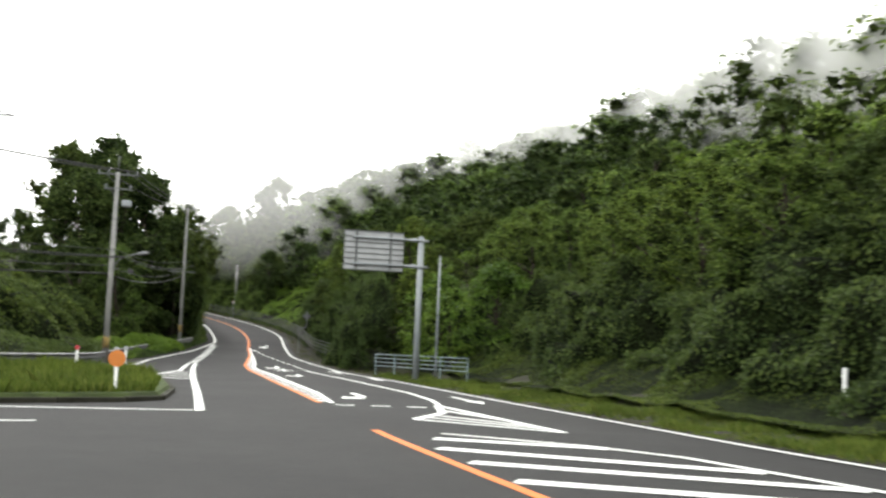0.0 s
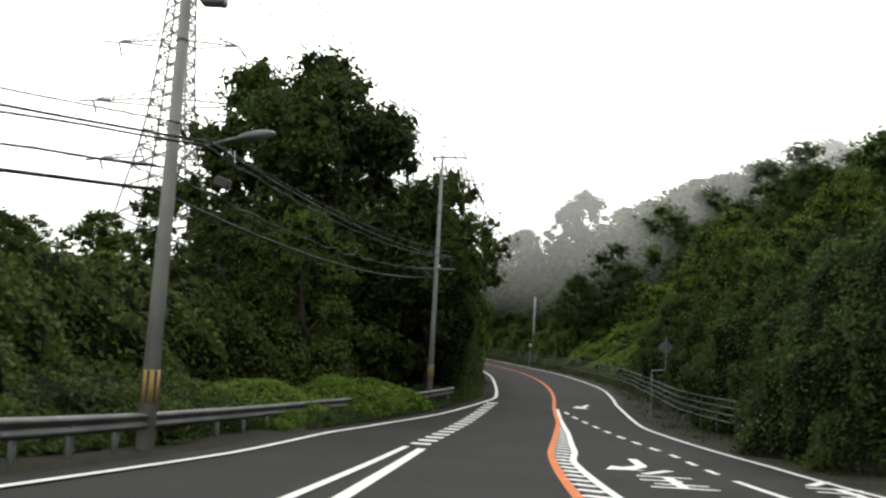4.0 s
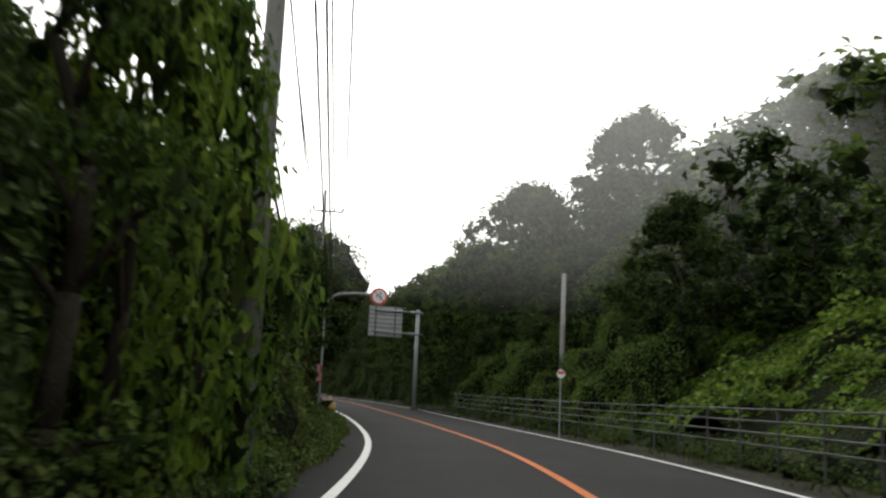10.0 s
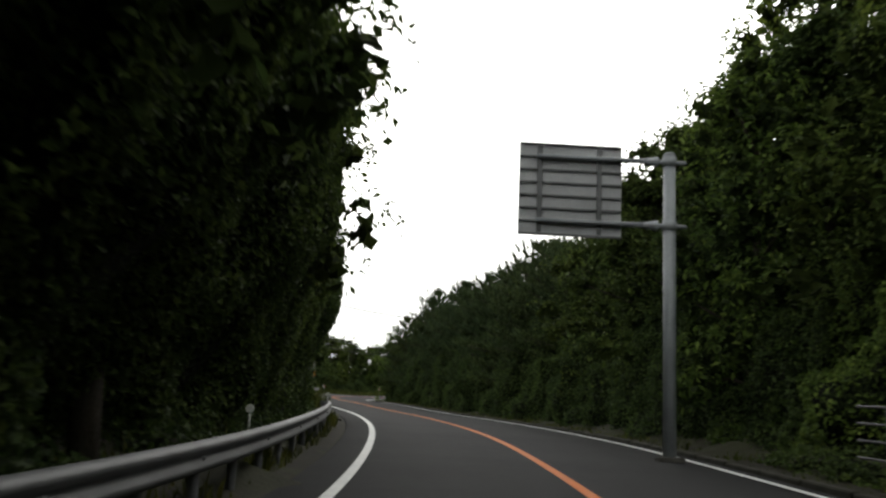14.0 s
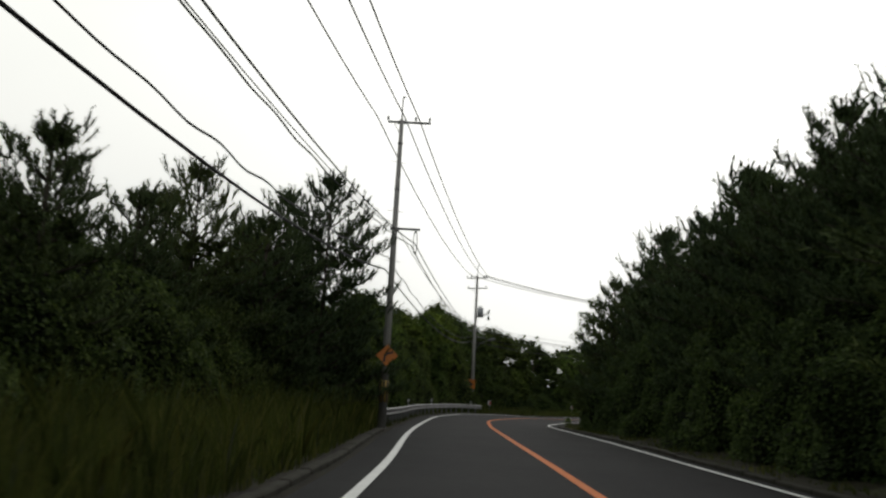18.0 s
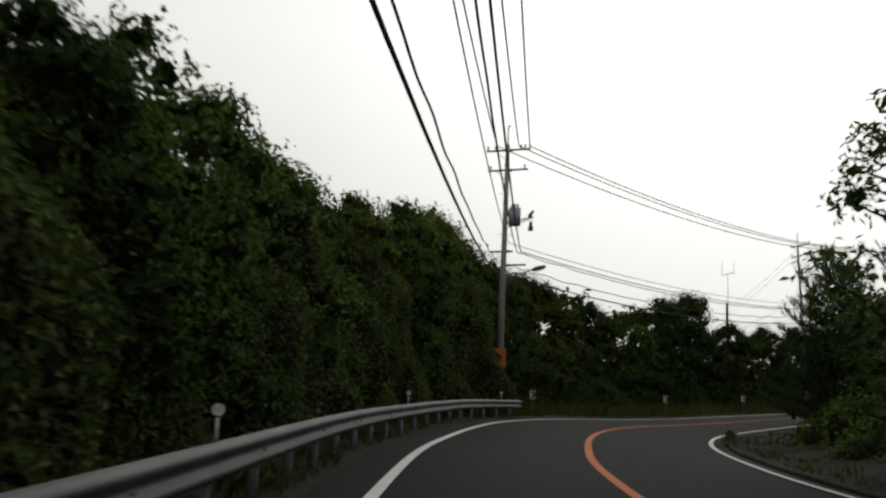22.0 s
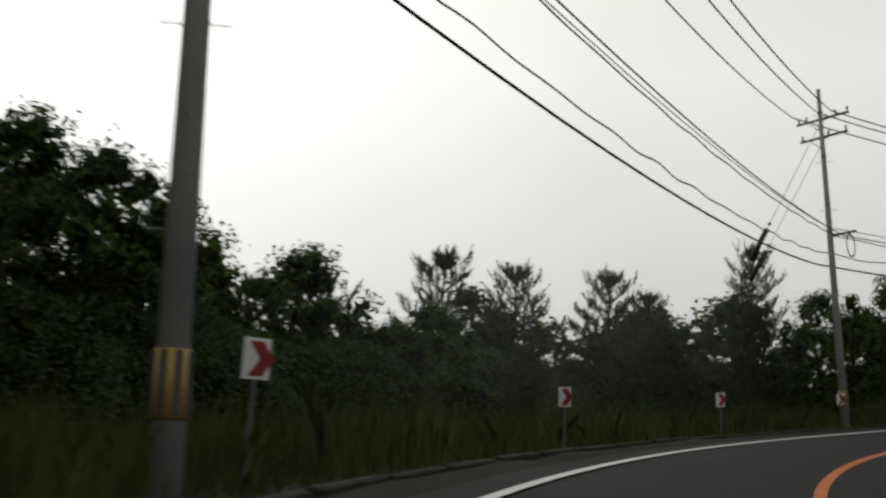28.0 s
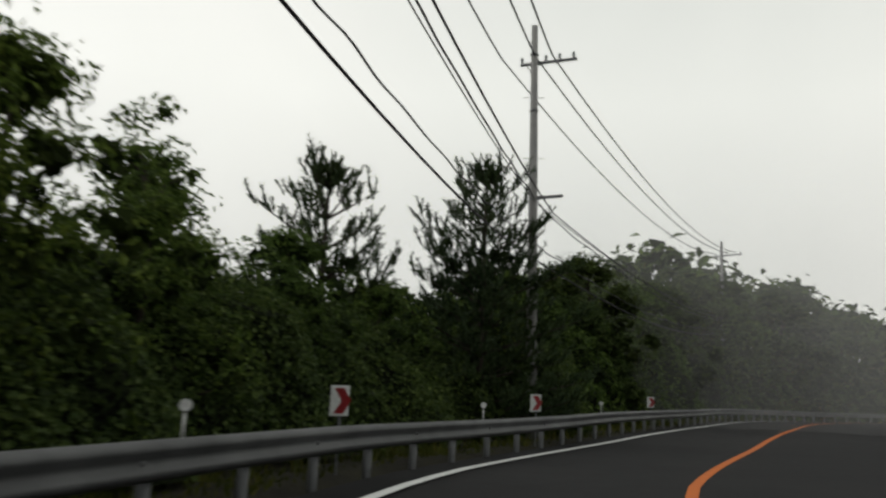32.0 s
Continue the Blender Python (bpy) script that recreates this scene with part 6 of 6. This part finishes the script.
# ---------- pylon ----------
def pylon():
    gz = float(land_z(np.array([-63.4]), np.array([136.0]))[0])
    root = empty("pylon", pose(-63.4, 136.0, gz, 0, 0, 12), "pale steel lattice transmission tower behind the wood", "pylon")
    top = 42.7 - gz
    lv = [(0, 4.6), (top * 0.28, 3.1), (top * 0.42, 2.3), (top * 0.52, 1.9), (top * 0.62, 1.65), (top * 0.72, 1.45), (top * 0.83, 1.25), (top * 0.93, 1.1), (top, 1.0)]
    mat = plain((0.30, 0.305, 0.31), 0.6, 0.1, "pale_galvanised_lattice")
    cor = [(-1, -1), (1, -1), (1, 1), (-1, 1)]
    for x, y in cor:
        part("leg", tube_mesh("leg", [(x * w, y * w, z) for z, w in lv], 0.12, mat, 4), None, root)
    for (z0, w0), (z1, w1) in zip(lv, lv[1:]):
        bm = bmesh.new()
        for k in range(4):
            (x0, y0), (x1, y1) = cor[k], cor[(k + 1) % 4]
            m = 2 if z1 - z0 < 6 else 3
            for j in range(m):
                a, b = j / m, (j + 1) / m
                wa, wb, za, zb = w0 + (w1 - w0) * a, w0 + (w1 - w0) * b, z0 + (z1 - z0) * a, z0 + (z1 - z0) * b
                rod(bm, (x0 * wa, y0 * wa, za), (x1 * wb, y1 * wb, zb), 0.075, None, 4)
                rod(bm, (x1 * wa, y1 * wa, za), (x0 * wb, y0 * wb, zb), 0.075, None, 4)
                rod(bm, (x0 * wa, y0 * wa, za), (x1 * wa, y1 * wa, za), 0.07, None, 4)
        part("lattice_panel", bm, mat, root)
    for z, reach, w in ((23.6 - gz, 7.0, 1.75), (29.6 - gz, 8.3, 1.5), (35.8 - gz, 6.2, 1.25), (42.0 - gz, 3.1, 1.0)):
        for q in (-1, 1):
            bm = bmesh.new()
            tip = (q * reach, 0, z)
            up = 1.9 if reach > 4 else -1.2
            for y in (-w, w):
                rod(bm, (q * w, y, z), tip, 0.1, None, 4)
                rod(bm, (q * w, y, z + up), tip, 0.07, None, 4)
            for j in range(1, 5):
                t = j / 5
                x = q * (w + (reach - w) * t)
                for y in (-w * (1 - t), w * (1 - t)):
                    rod(bm, (x, y, z), (q * (w + (reach - w) * (t - 0.2)), y, z + up * (1.2 - t)), 0.045, None, 4)
            arm = part("cross_arm", bm, mat, root)
            if reach > 4:
                for y in (-1, 1):
                    bm = bmesh.new()
                    rod(bm, (q * reach, 0, z), (q * reach + 0.5 * q, y * 2.2, z - 0.7), 0.11, None, 8)
                    part("insulator_string", bm, M_GREYP, arm)
    for z, reach in ((22.9 - gz, 7.4), (28.9 - gz, 8.7), (35.1 - gz, 6.6)):
        for q in (-1, 1):
            for lift in (0.0, 0.5):
                a, b = root.matrix_world @ Vector((q * reach, -2.2, z + lift)), root.matrix_world @ Vector((q * reach, -180.0, z + lift + 4))
                wire(a, b, 7.0, 0.026, "thick transmission line hung from the lattice tower", name="transmission_line")
    return root


pylon()


# ---------- signs ----------
def plate(name, size, mat, parent, label="", thick=0.012, at=(0, 0, 0)):
    bm = bmesh.new()
    box(bm, (size[0], thick, size[1]), at, bevel=0.004)
    return part(name, bm, mat, parent, label)


def disc(name, r, mat, parent, at, label="", thick=0.012):
    bm = bmesh.new()
    rod(bm, (at[0], at[1] - thick / 2, at[2]), (at[0], at[1] + thick / 2, at[2]), r, None, 28)
    return part(name, bm, mat, parent, label)


M_BACK = plain((0.36, 0.37, 0.385), 0.55, 0.25, "bare_aluminium_back", 0.25)


def gantry(s, n, h0, w, h, bottom, reach, label):
    """A bracket sign seen from behind: post, two arms, ribbed panel."""
    root = empty("gantry_sign", there(s, n, 0.0), label, "road sign", "overhead signs")
    top = bottom + h
    bm = bmesh.new()
    rod(bm, (0, 0, -0.4), (0, 0, top - 0.15), 0.135, 0.125, 18)
    rod(bm, (0, 0, top - 0.15), (0, 0, top - 0.1), 0.14, 0.1, 18)
    part("post", bm, M_GREYP, root, "grey painted steel post")
    bm = bmesh.new()
    box(bm, (0.5, 0.5, 0.12), (0, 0, 0.03), bevel=0.02)
    part("footing", bm, M_KERB, root)
    far = -reach - w + 0.35
    for z in (top - 0.3, bottom + 0.28):
        bm = bmesh.new()
        rod(bm, (-0.55, 0, z), (far, 0, z), 0.055, 0.048, 10)
        rod(bm, (0.35, 0, z), (-0.3, 0, z), 0.05, None, 10)
        bmesh.ops.create_cone(bm, cap_ends=True, segments=10, radius1=0.11, radius2=0.06, depth=0.3, matrix=pose(-0.4, 0, z, 0, -90, 0))
        rod(bm, (0, 0, z - 0.1), (0, 0, z + 0.1), 0.15, None, 16)
        part("arm", bm, M_GREYP, root)
    panel = plate("panel", (w, h), M_BACK, root, "ribbed aluminium back of the sign", 0.02, (-reach - w / 2, 0.14, bottom + h / 2))
    # ribs in darker steel: the shadow under each is put into the colour
    for k in range(8):
        bm = bmesh.new()
        z = bottom + h * (k + 0.02) / 7.05
        box(bm, (w, 0.06, 0.045), (-reach - w / 2, 0.105, z), bevel=0.006)
        part("rib", bm, M_STEELD, panel)
    for x in (0.22, 0.8):
        bm = bmesh.new()
        box(bm, (0.1, 0.05, h - 0.1), (-reach - w * x, 0.075, bottom + h / 2), bevel=0.008)
        part("upright", bm, M_STEELD, panel)
    plate("face", (w - 0.02, h - 0.02), M_SIGNB, panel, "blue sign face turned away", 0.006, (-reach - w / 2, 0.155, bottom + h / 2))
    return root


gantry(105.6, 6.8, 0, 2.75, 1.8, 5.0, 0.8, "overhead direction sign seen from behind at the junction")
gantry(235.4, 2.86, 0, 2.15, 1.95, 4.5, 0.98, "overhead direction sign seen from behind beside the wood")


def sign_b():
    root = empty("warning_sign", there(141.9, 3.85), "back of a diamond warning sign on a cranked post", "road sign")
    pts = [(0, 0, -0.3), (0, 0, 1.95), (0.03, 0, 2.0), (0.5, 0, 2.03), (0.53, 0, 2.08), (0.53, 0, 3.35)]
    part("post", tube_mesh("post", pts, 0.03, M_STEELD, 8), None, root)
    bm = bmesh.new()
    box(bm, (0.45, 0.012, 0.45), (0.53, 0.045, 2.95), (0, 45, 0), 0.004)
    part("board", bm, M_GALV, root, "dull metal back of the diamond board")


sign_b()


def round_sign():
    root = empty("round_sign", there(204.5, 3.75), "small round sign with red and white face on a post", "road sign")
    part("post", tube_mesh("post", [(0, 0, -0.3), (0, 0, 2.4)], 0.026, M_GREYP, 8), None, root)
    b = disc("board", 0.15, M_SIGNW, root, (0, -0.045, 2.22), "white round board")
    bm = bmesh.new()
    box(bm, (0.24, 0.006, 0.09), (0, -0.056, 2.26), bevel=0.002)
    part("red_field", bm, M_SIGNR, b)


round_sign()


def overhead_disc():
    root = empty("no_overtaking_sign", there(211.8, -4.55, 0.05), "round red-rimmed sign on a long arm over the lane", "road sign")
    part("post", tube_mesh("post", [(0, 0, -0.3), (0, 0, 4.4), (0.12, 0, 4.85), (0.5, 0, 5.12), (1.2, 0, 5.2), (2.2, 0, 5.2)], 0.055, M_GREYP, 10), None, root)
    b = disc("rim", 0.36, M_SIGNR, root, (2.2, -0.08, 5.12), "red round sign board")
    disc("field", 0.27, M_SIGNW, b, (2.2, -0.09, 5.12), "white field of the sign")
    bm = bmesh.new()
    box(bm, (0.56, 0.006, 0.045), (2.2, -0.1, 5.12), (0, 45, 0))
    part("slash", bm, M_SIGNR, b)
    for name, pts, w in (("long_arrow", [(2.22, 4.96), (2.29, 5.08), (2.25, 5.18), (2.24, 5.22)], 0.036), ("short_arrow", [(2.11, 5.02), (2.11, 5.12)], 0.03)):
        bm = bmesh.new()
        for (x0, z0), (x1, z1) in zip(pts, pts[1:]):
            d = math.hypot(x1 - x0, z1 - z0)
            box(bm, (w, 0.006, d + 0.02), ((x0 + x1) / 2, -0.106, (z0 + z1) / 2), (0, math.degrees(math.atan2(x1 - x0, z1 - z0)), 0))
        x, z = pts[-1]
        f = [bm.verts.new(v) for v in ((x - w * 1.6, -0.108, z), (x + w * 1.6, -0.108, z), (x, -0.108, z + w * 2.4))]
        bm.faces.new(f)
        part(name, bm, M_SIGNB, b)
    red = plate("red_plate", (0.19, 0.66), M_SIGNR, root, "upright red notice plate", 0.01, (-0.06, -0.075, 1.82))
    red.rotation_euler = (0, 0, 0)
    for k, z in enumerate((2.05, 1.895, 1.74, 1.59)):
        for q, (dx, dz, w, h) in enumerate(((0, 0.045, 0.13, 0.016), (0, -0.035, 0.11, 0.016), (-0.04, 0, 0.016, 0.1), (0.04, 0, 0.016, 0.1))):
            plate("lettering_bar", (w, h), M_SIGNW, red, "", 0.004, (-0.06 + dx, -0.083, z + dz))
    plate("plate_rim", (0.21, 0.68), M_SIGNW, root, "", 0.008, (-0.06, -0.068, 1.82))


overhead_disc()


def chevron(s, n, h, label, turn=0.0, post=True, w=0.25, tall=0.38, flip=1):
    root = empty("chevron_sign", there(s, n, 0.0, turn), label, "road sign", "curve markers")
    if post:
        part("post", tube_mesh("post", [(0, 0.03, -0.3), (0, 0.03, h + 0.12)], 0.02, M_STEELD, 8), None, root)
    b = plate("board", (w, tall), M_SIGNW, root, "white board", 0.012, (0, 0, h))
    bm = bmesh.new()
    t = tall * 0.42
    for z0, z1 in ((h + t, h), (h - t, h)):
        a, c = -w * 0.28 * flip, w * 0.12 * flip
        vs = [bm.verts.new((x, -0.009, z)) for x, z in ((a, z0), (a + 0.13 * flip, z0), (c + 0.13 * flip, z1), (c, z1))]
        bm.faces.new(vs)
    bmesh.ops.solidify(bm, geom=bm.faces[:], thickness=0.002)
    part("chevron", bm, M_SIGNR, b, "red arrow stroke")
    return root


CH = "small white board with red curve arrow in the grass"
chevron(351.3, -5.0, 0.92, CH, 6)
chevron(366.9, -5.0, 1.0, CH, 0)
chevron(375.1, -5.0, 0.94, CH, 0)
chevron(382.7, -4.95, 1.22, "white curve marker board turned askew", 35)
chevron(393.8, -5.1, 0.98, CH, 0)
chevron(402.3, -5.0, 0.96, CH, -4)
chevron(410.65, -5.33, 0.95, "small arrow plate strapped to the pole", 0, False)
for s, n in ((419.4, -4.85), (429.4, -4.85), (439.8, -4.95), (456.0, -5.1)):
    chevron(s, n, 0.95, "small white curve marker behind the guard rail", -6)


def pole_signs():
    d = empty("curve_warning_sign", there(295.4, -3.95, -0.2), "orange-yellow diamond curve sign on the pole", "road sign")
    bm = bmesh.new()
    box(bm, (0.52, 0.012, 0.52), (-0.05, -0.2, 2.62), (0, 45, 0), 0.004)
    b = part("board", bm, M_SIGNO, d, "orange diamond board")
    bm = bmesh.new()
    for (x0, z0), (x1, z1) in (((-0.14, 2.42), (-0.12, 2.6)), ((-0.12, 2.6), (-0.02, 2.7)), ((-0.02, 2.7), (0.13, 2.73))):
        k = math.hypot(x1 - x0, z1 - z0)
        box(bm, (0.07, 0.006, k + 0.04), ((x0 + x1) / 2, -0.212, (z0 + z1) / 2), (0, math.degrees(math.atan2(x1 - x0, z1 - z0)), 0))
    part("arrow", bm, M_DARK, b)
    o = empty("arrow_board", there(348.3, -5.65, 0.0), "weathered orange arrow board on the pole in the bend", "road sign")
    b = plate("board", (1.0, 0.78), M_SIGNO, o, "faded orange board", 0.015, (0.02, -0.22, 2.3))
    bm = bmesh.new()
    vs = [bm.verts.new((x, -0.231, z)) for x, z in ((0.04, 2.6), (0.4, 2.31), (0.04, 2.02))]
    bm.faces.new(vs)
    box(bm, (0.3, 0.006, 0.22), (-0.14, -0.231, 2.31))
    part("arrow", bm, M_DARK, b)
    r = empty("notice_plate", there(348.3, -5.65, 0.0), "faded red and white notice plate on the pole", "notice plate")
    b = plate("plate", (0.26, 0.72), M_SIGNW, r, "", 0.01, (0.05, -0.2, 1.72))
    for z in (1.95, 1.78, 1.6, 1.45):
        plate("lettering_bar", (0.17, 0.11), M_SIGNR, b, "", 0.005, (0.05, -0.208, z))


pole_signs()


def marker_post(s, n, h, label, top=None, r=0.04):
    root = empty("marker_post", there(s, n), label, "marker post", "island posts")
    bm = bmesh.new()
    rod(bm, (0, 0, -0.2), (0, 0, h), r, None, 12)
    part("post", bm, M_SIGNW, root, "white post")
    if top:
        disc("disc", 0.2 if top is M_SIGNO else 0.09, top, root, (0, -0.06, h + (0.12 if top is M_SIGNO else 0.02)))
    return root


marker_post(83.7, -5.2, 0.85, "white post with large orange reflector disc on the island", M_SIGNO)
marker_post(92.4, -5.7, 1.05, "white delineator post on the grass island", M_BACK)
marker_post(100.8, -5.8, 1.0, "white delineator post at the island tip", M_BACK)
marker_post(101.8, -7.7, 0.95, "white delineator post with red top", M_SIGNR)
marker_post(113.5, -12, 0.95, "white delineator post beside the slip road")
marker_post(79.5, 11.6, 1.5, "tall white post at the edge of the wood", None, 0.05)

# ---------- mist over the hilltop and the far end of the road ----------
def mist_material(name, strength, scale, rise=(0.22, (1, 1, 1)), near=(0.25, (1, 1, 1))):
    m = bpy.data.materials.new(name)
    m.use_nodes = True
    nt = m.node_tree
    nt.nodes.remove(nt.nodes["Principled BSDF"])
    uv = nt.nodes.new("ShaderNodeUVMap")
    sep = nt.nodes.new("ShaderNodeSeparateXYZ")
    nt.links.new(uv.outputs[0], sep.inputs[0])
    fades = []
    for k in range(2):
        r = ramp_of(nt, sep.outputs[k], ((0.0, (0, 0, 0)), rise if k else near, (0.6, (1, 1, 1)), (1.0, (0, 0, 0))))
        fades.append(r.outputs[0])
    n = noise_tex(nt, scale, 2.0)
    c = ramp_of(nt, n.outputs["Fac"], ((0.25, (0.45, 0.45, 0.45)), (0.7, (1, 1, 1))))
    a = mixed(nt, mixed(nt, fades[0], fades[1], 1.0, "MULTIPLY"), c.outputs[0], 1.0, "MULTIPLY")
    a = mixed(nt, a, (strength, strength, strength), 1.0, "MULTIPLY")
    mix = nt.nodes.new("ShaderNodeMixShader")
    clear, veil = nt.nodes.new("ShaderNodeBsdfTransparent"), nt.nodes.new("ShaderNodeBsdfTranslucent")
    veil.inputs["Color"].default_value = (0.96, 0.96, 0.955, 1)
    nt.links.new(a, mix.inputs[0])
    scatter, drops = nt.nodes.new("ShaderNodeMixShader"), nt.nodes.new("ShaderNodeBsdfDiffuse")
    drops.inputs["Color"].default_value = (0.96, 0.96, 0.955, 1)
    scatter.inputs[0].default_value = 0.5
    nt.links.new(veil.outputs[0], scatter.inputs[1])
    nt.links.new(drops.outputs[0], scatter.inputs[2])
    nt.links.new(clear.outputs[0], mix.inputs[1])
    nt.links.new(scatter.outputs[0], mix.inputs[2])
    nt.links.new(mix.outputs[0], nt.nodes["Material Output"].inputs[0])
    return m


def mist_sheet(rows, mat, label):
    """A wavy veil through rows of places; it thins out towards its rim."""
    k = len(rows[0])
    me = mesh_of("mist", [v for r in rows for v in r], grid_faces(len(rows), k), mat, True)
    uv = me.uv_layers.new(name="UVMap")
    at = np.array([[i / (k - 1), j / (len(rows) - 1)] for j in range(len(rows)) for i in range(k)], np.float32)
    lv = np.empty(len(me.loops), np.int32)
    me.loops.foreach_get("vertex_index", lv)
    uv.data.foreach_set("uv", at[lv].ravel())
    tagged(new("mist", me), label, "mist", kind="structure")


M_MIST = mist_material("hill_mist", 0.37, 0.02, (0.3, (1, 1, 1)))
for k, n in enumerate((39.2, 40.0, 40.8)):
    rows = [[W(s, n + 0.03 * h, h + 1.5 * math.sin(s * 0.045 + 2 * k)) for s in np.arange(56, 280, 8.0)] for h in np.linspace(14, 52, 14)]
    mist_sheet(rows, M_MIST, "thin white mist hanging before the wooded hilltop")
M_BANK_MIST = mist_material("bank_mist", 0.18, 0.02, (0.3, (1, 1, 1)), (0.08, (1, 1, 1)))
for k, s in enumerate((213.0, 214.0, 215.0)):
    rows = [[W(s + 0.6 * math.sin(n * 0.15 + k), n, h) for n in np.arange(-10.0 + k * 0.4, 90, 4.0)] for h in np.linspace(5.0, 46, 16)]
    mist_sheet(rows, M_BANK_MIST, "thin mist hanging before the far wooded bank")
M_VEIL = mist_material("road_mist", 0.10, 0.05)
for k, s in enumerate((464, 480, 497)):
    rows = [[W(s + 1.5 * math.sin(n * 0.2 + k), n, h) for n in np.arange(-52, 44, 5.0)] for h in np.linspace(-6, 24, 12)]
    mist_sheet(rows, M_VEIL, "thin mist hanging across the far end of the road")
M_HAZE = mist_material("wood_haze", 0.03, 0.04, (0.12, (1, 1, 1)))
rows = [[W(353 + 0.6 * math.sin(n * 0.3), n, h) for n in np.arange(-44, -6.6, 2.0)] for h in np.linspace(-2.5, 16, 10)]
mist_sheet(rows, mist_material("meadow_haze", 0.13, 0.05, (0.15, (1, 1, 1))), "faint haze hanging before the meadow wood")
for k, n in enumerate((-10.6, -12.2)):
    rows = [[W(s, n + 0.5 * math.sin(s * 0.1 + k), h) for s in np.arange(392, 440, 4.0)] for h in np.linspace(-1.5, 15, 10)]
    mist_sheet(rows, M_HAZE, "faint haze hanging over the edge of the meadow")
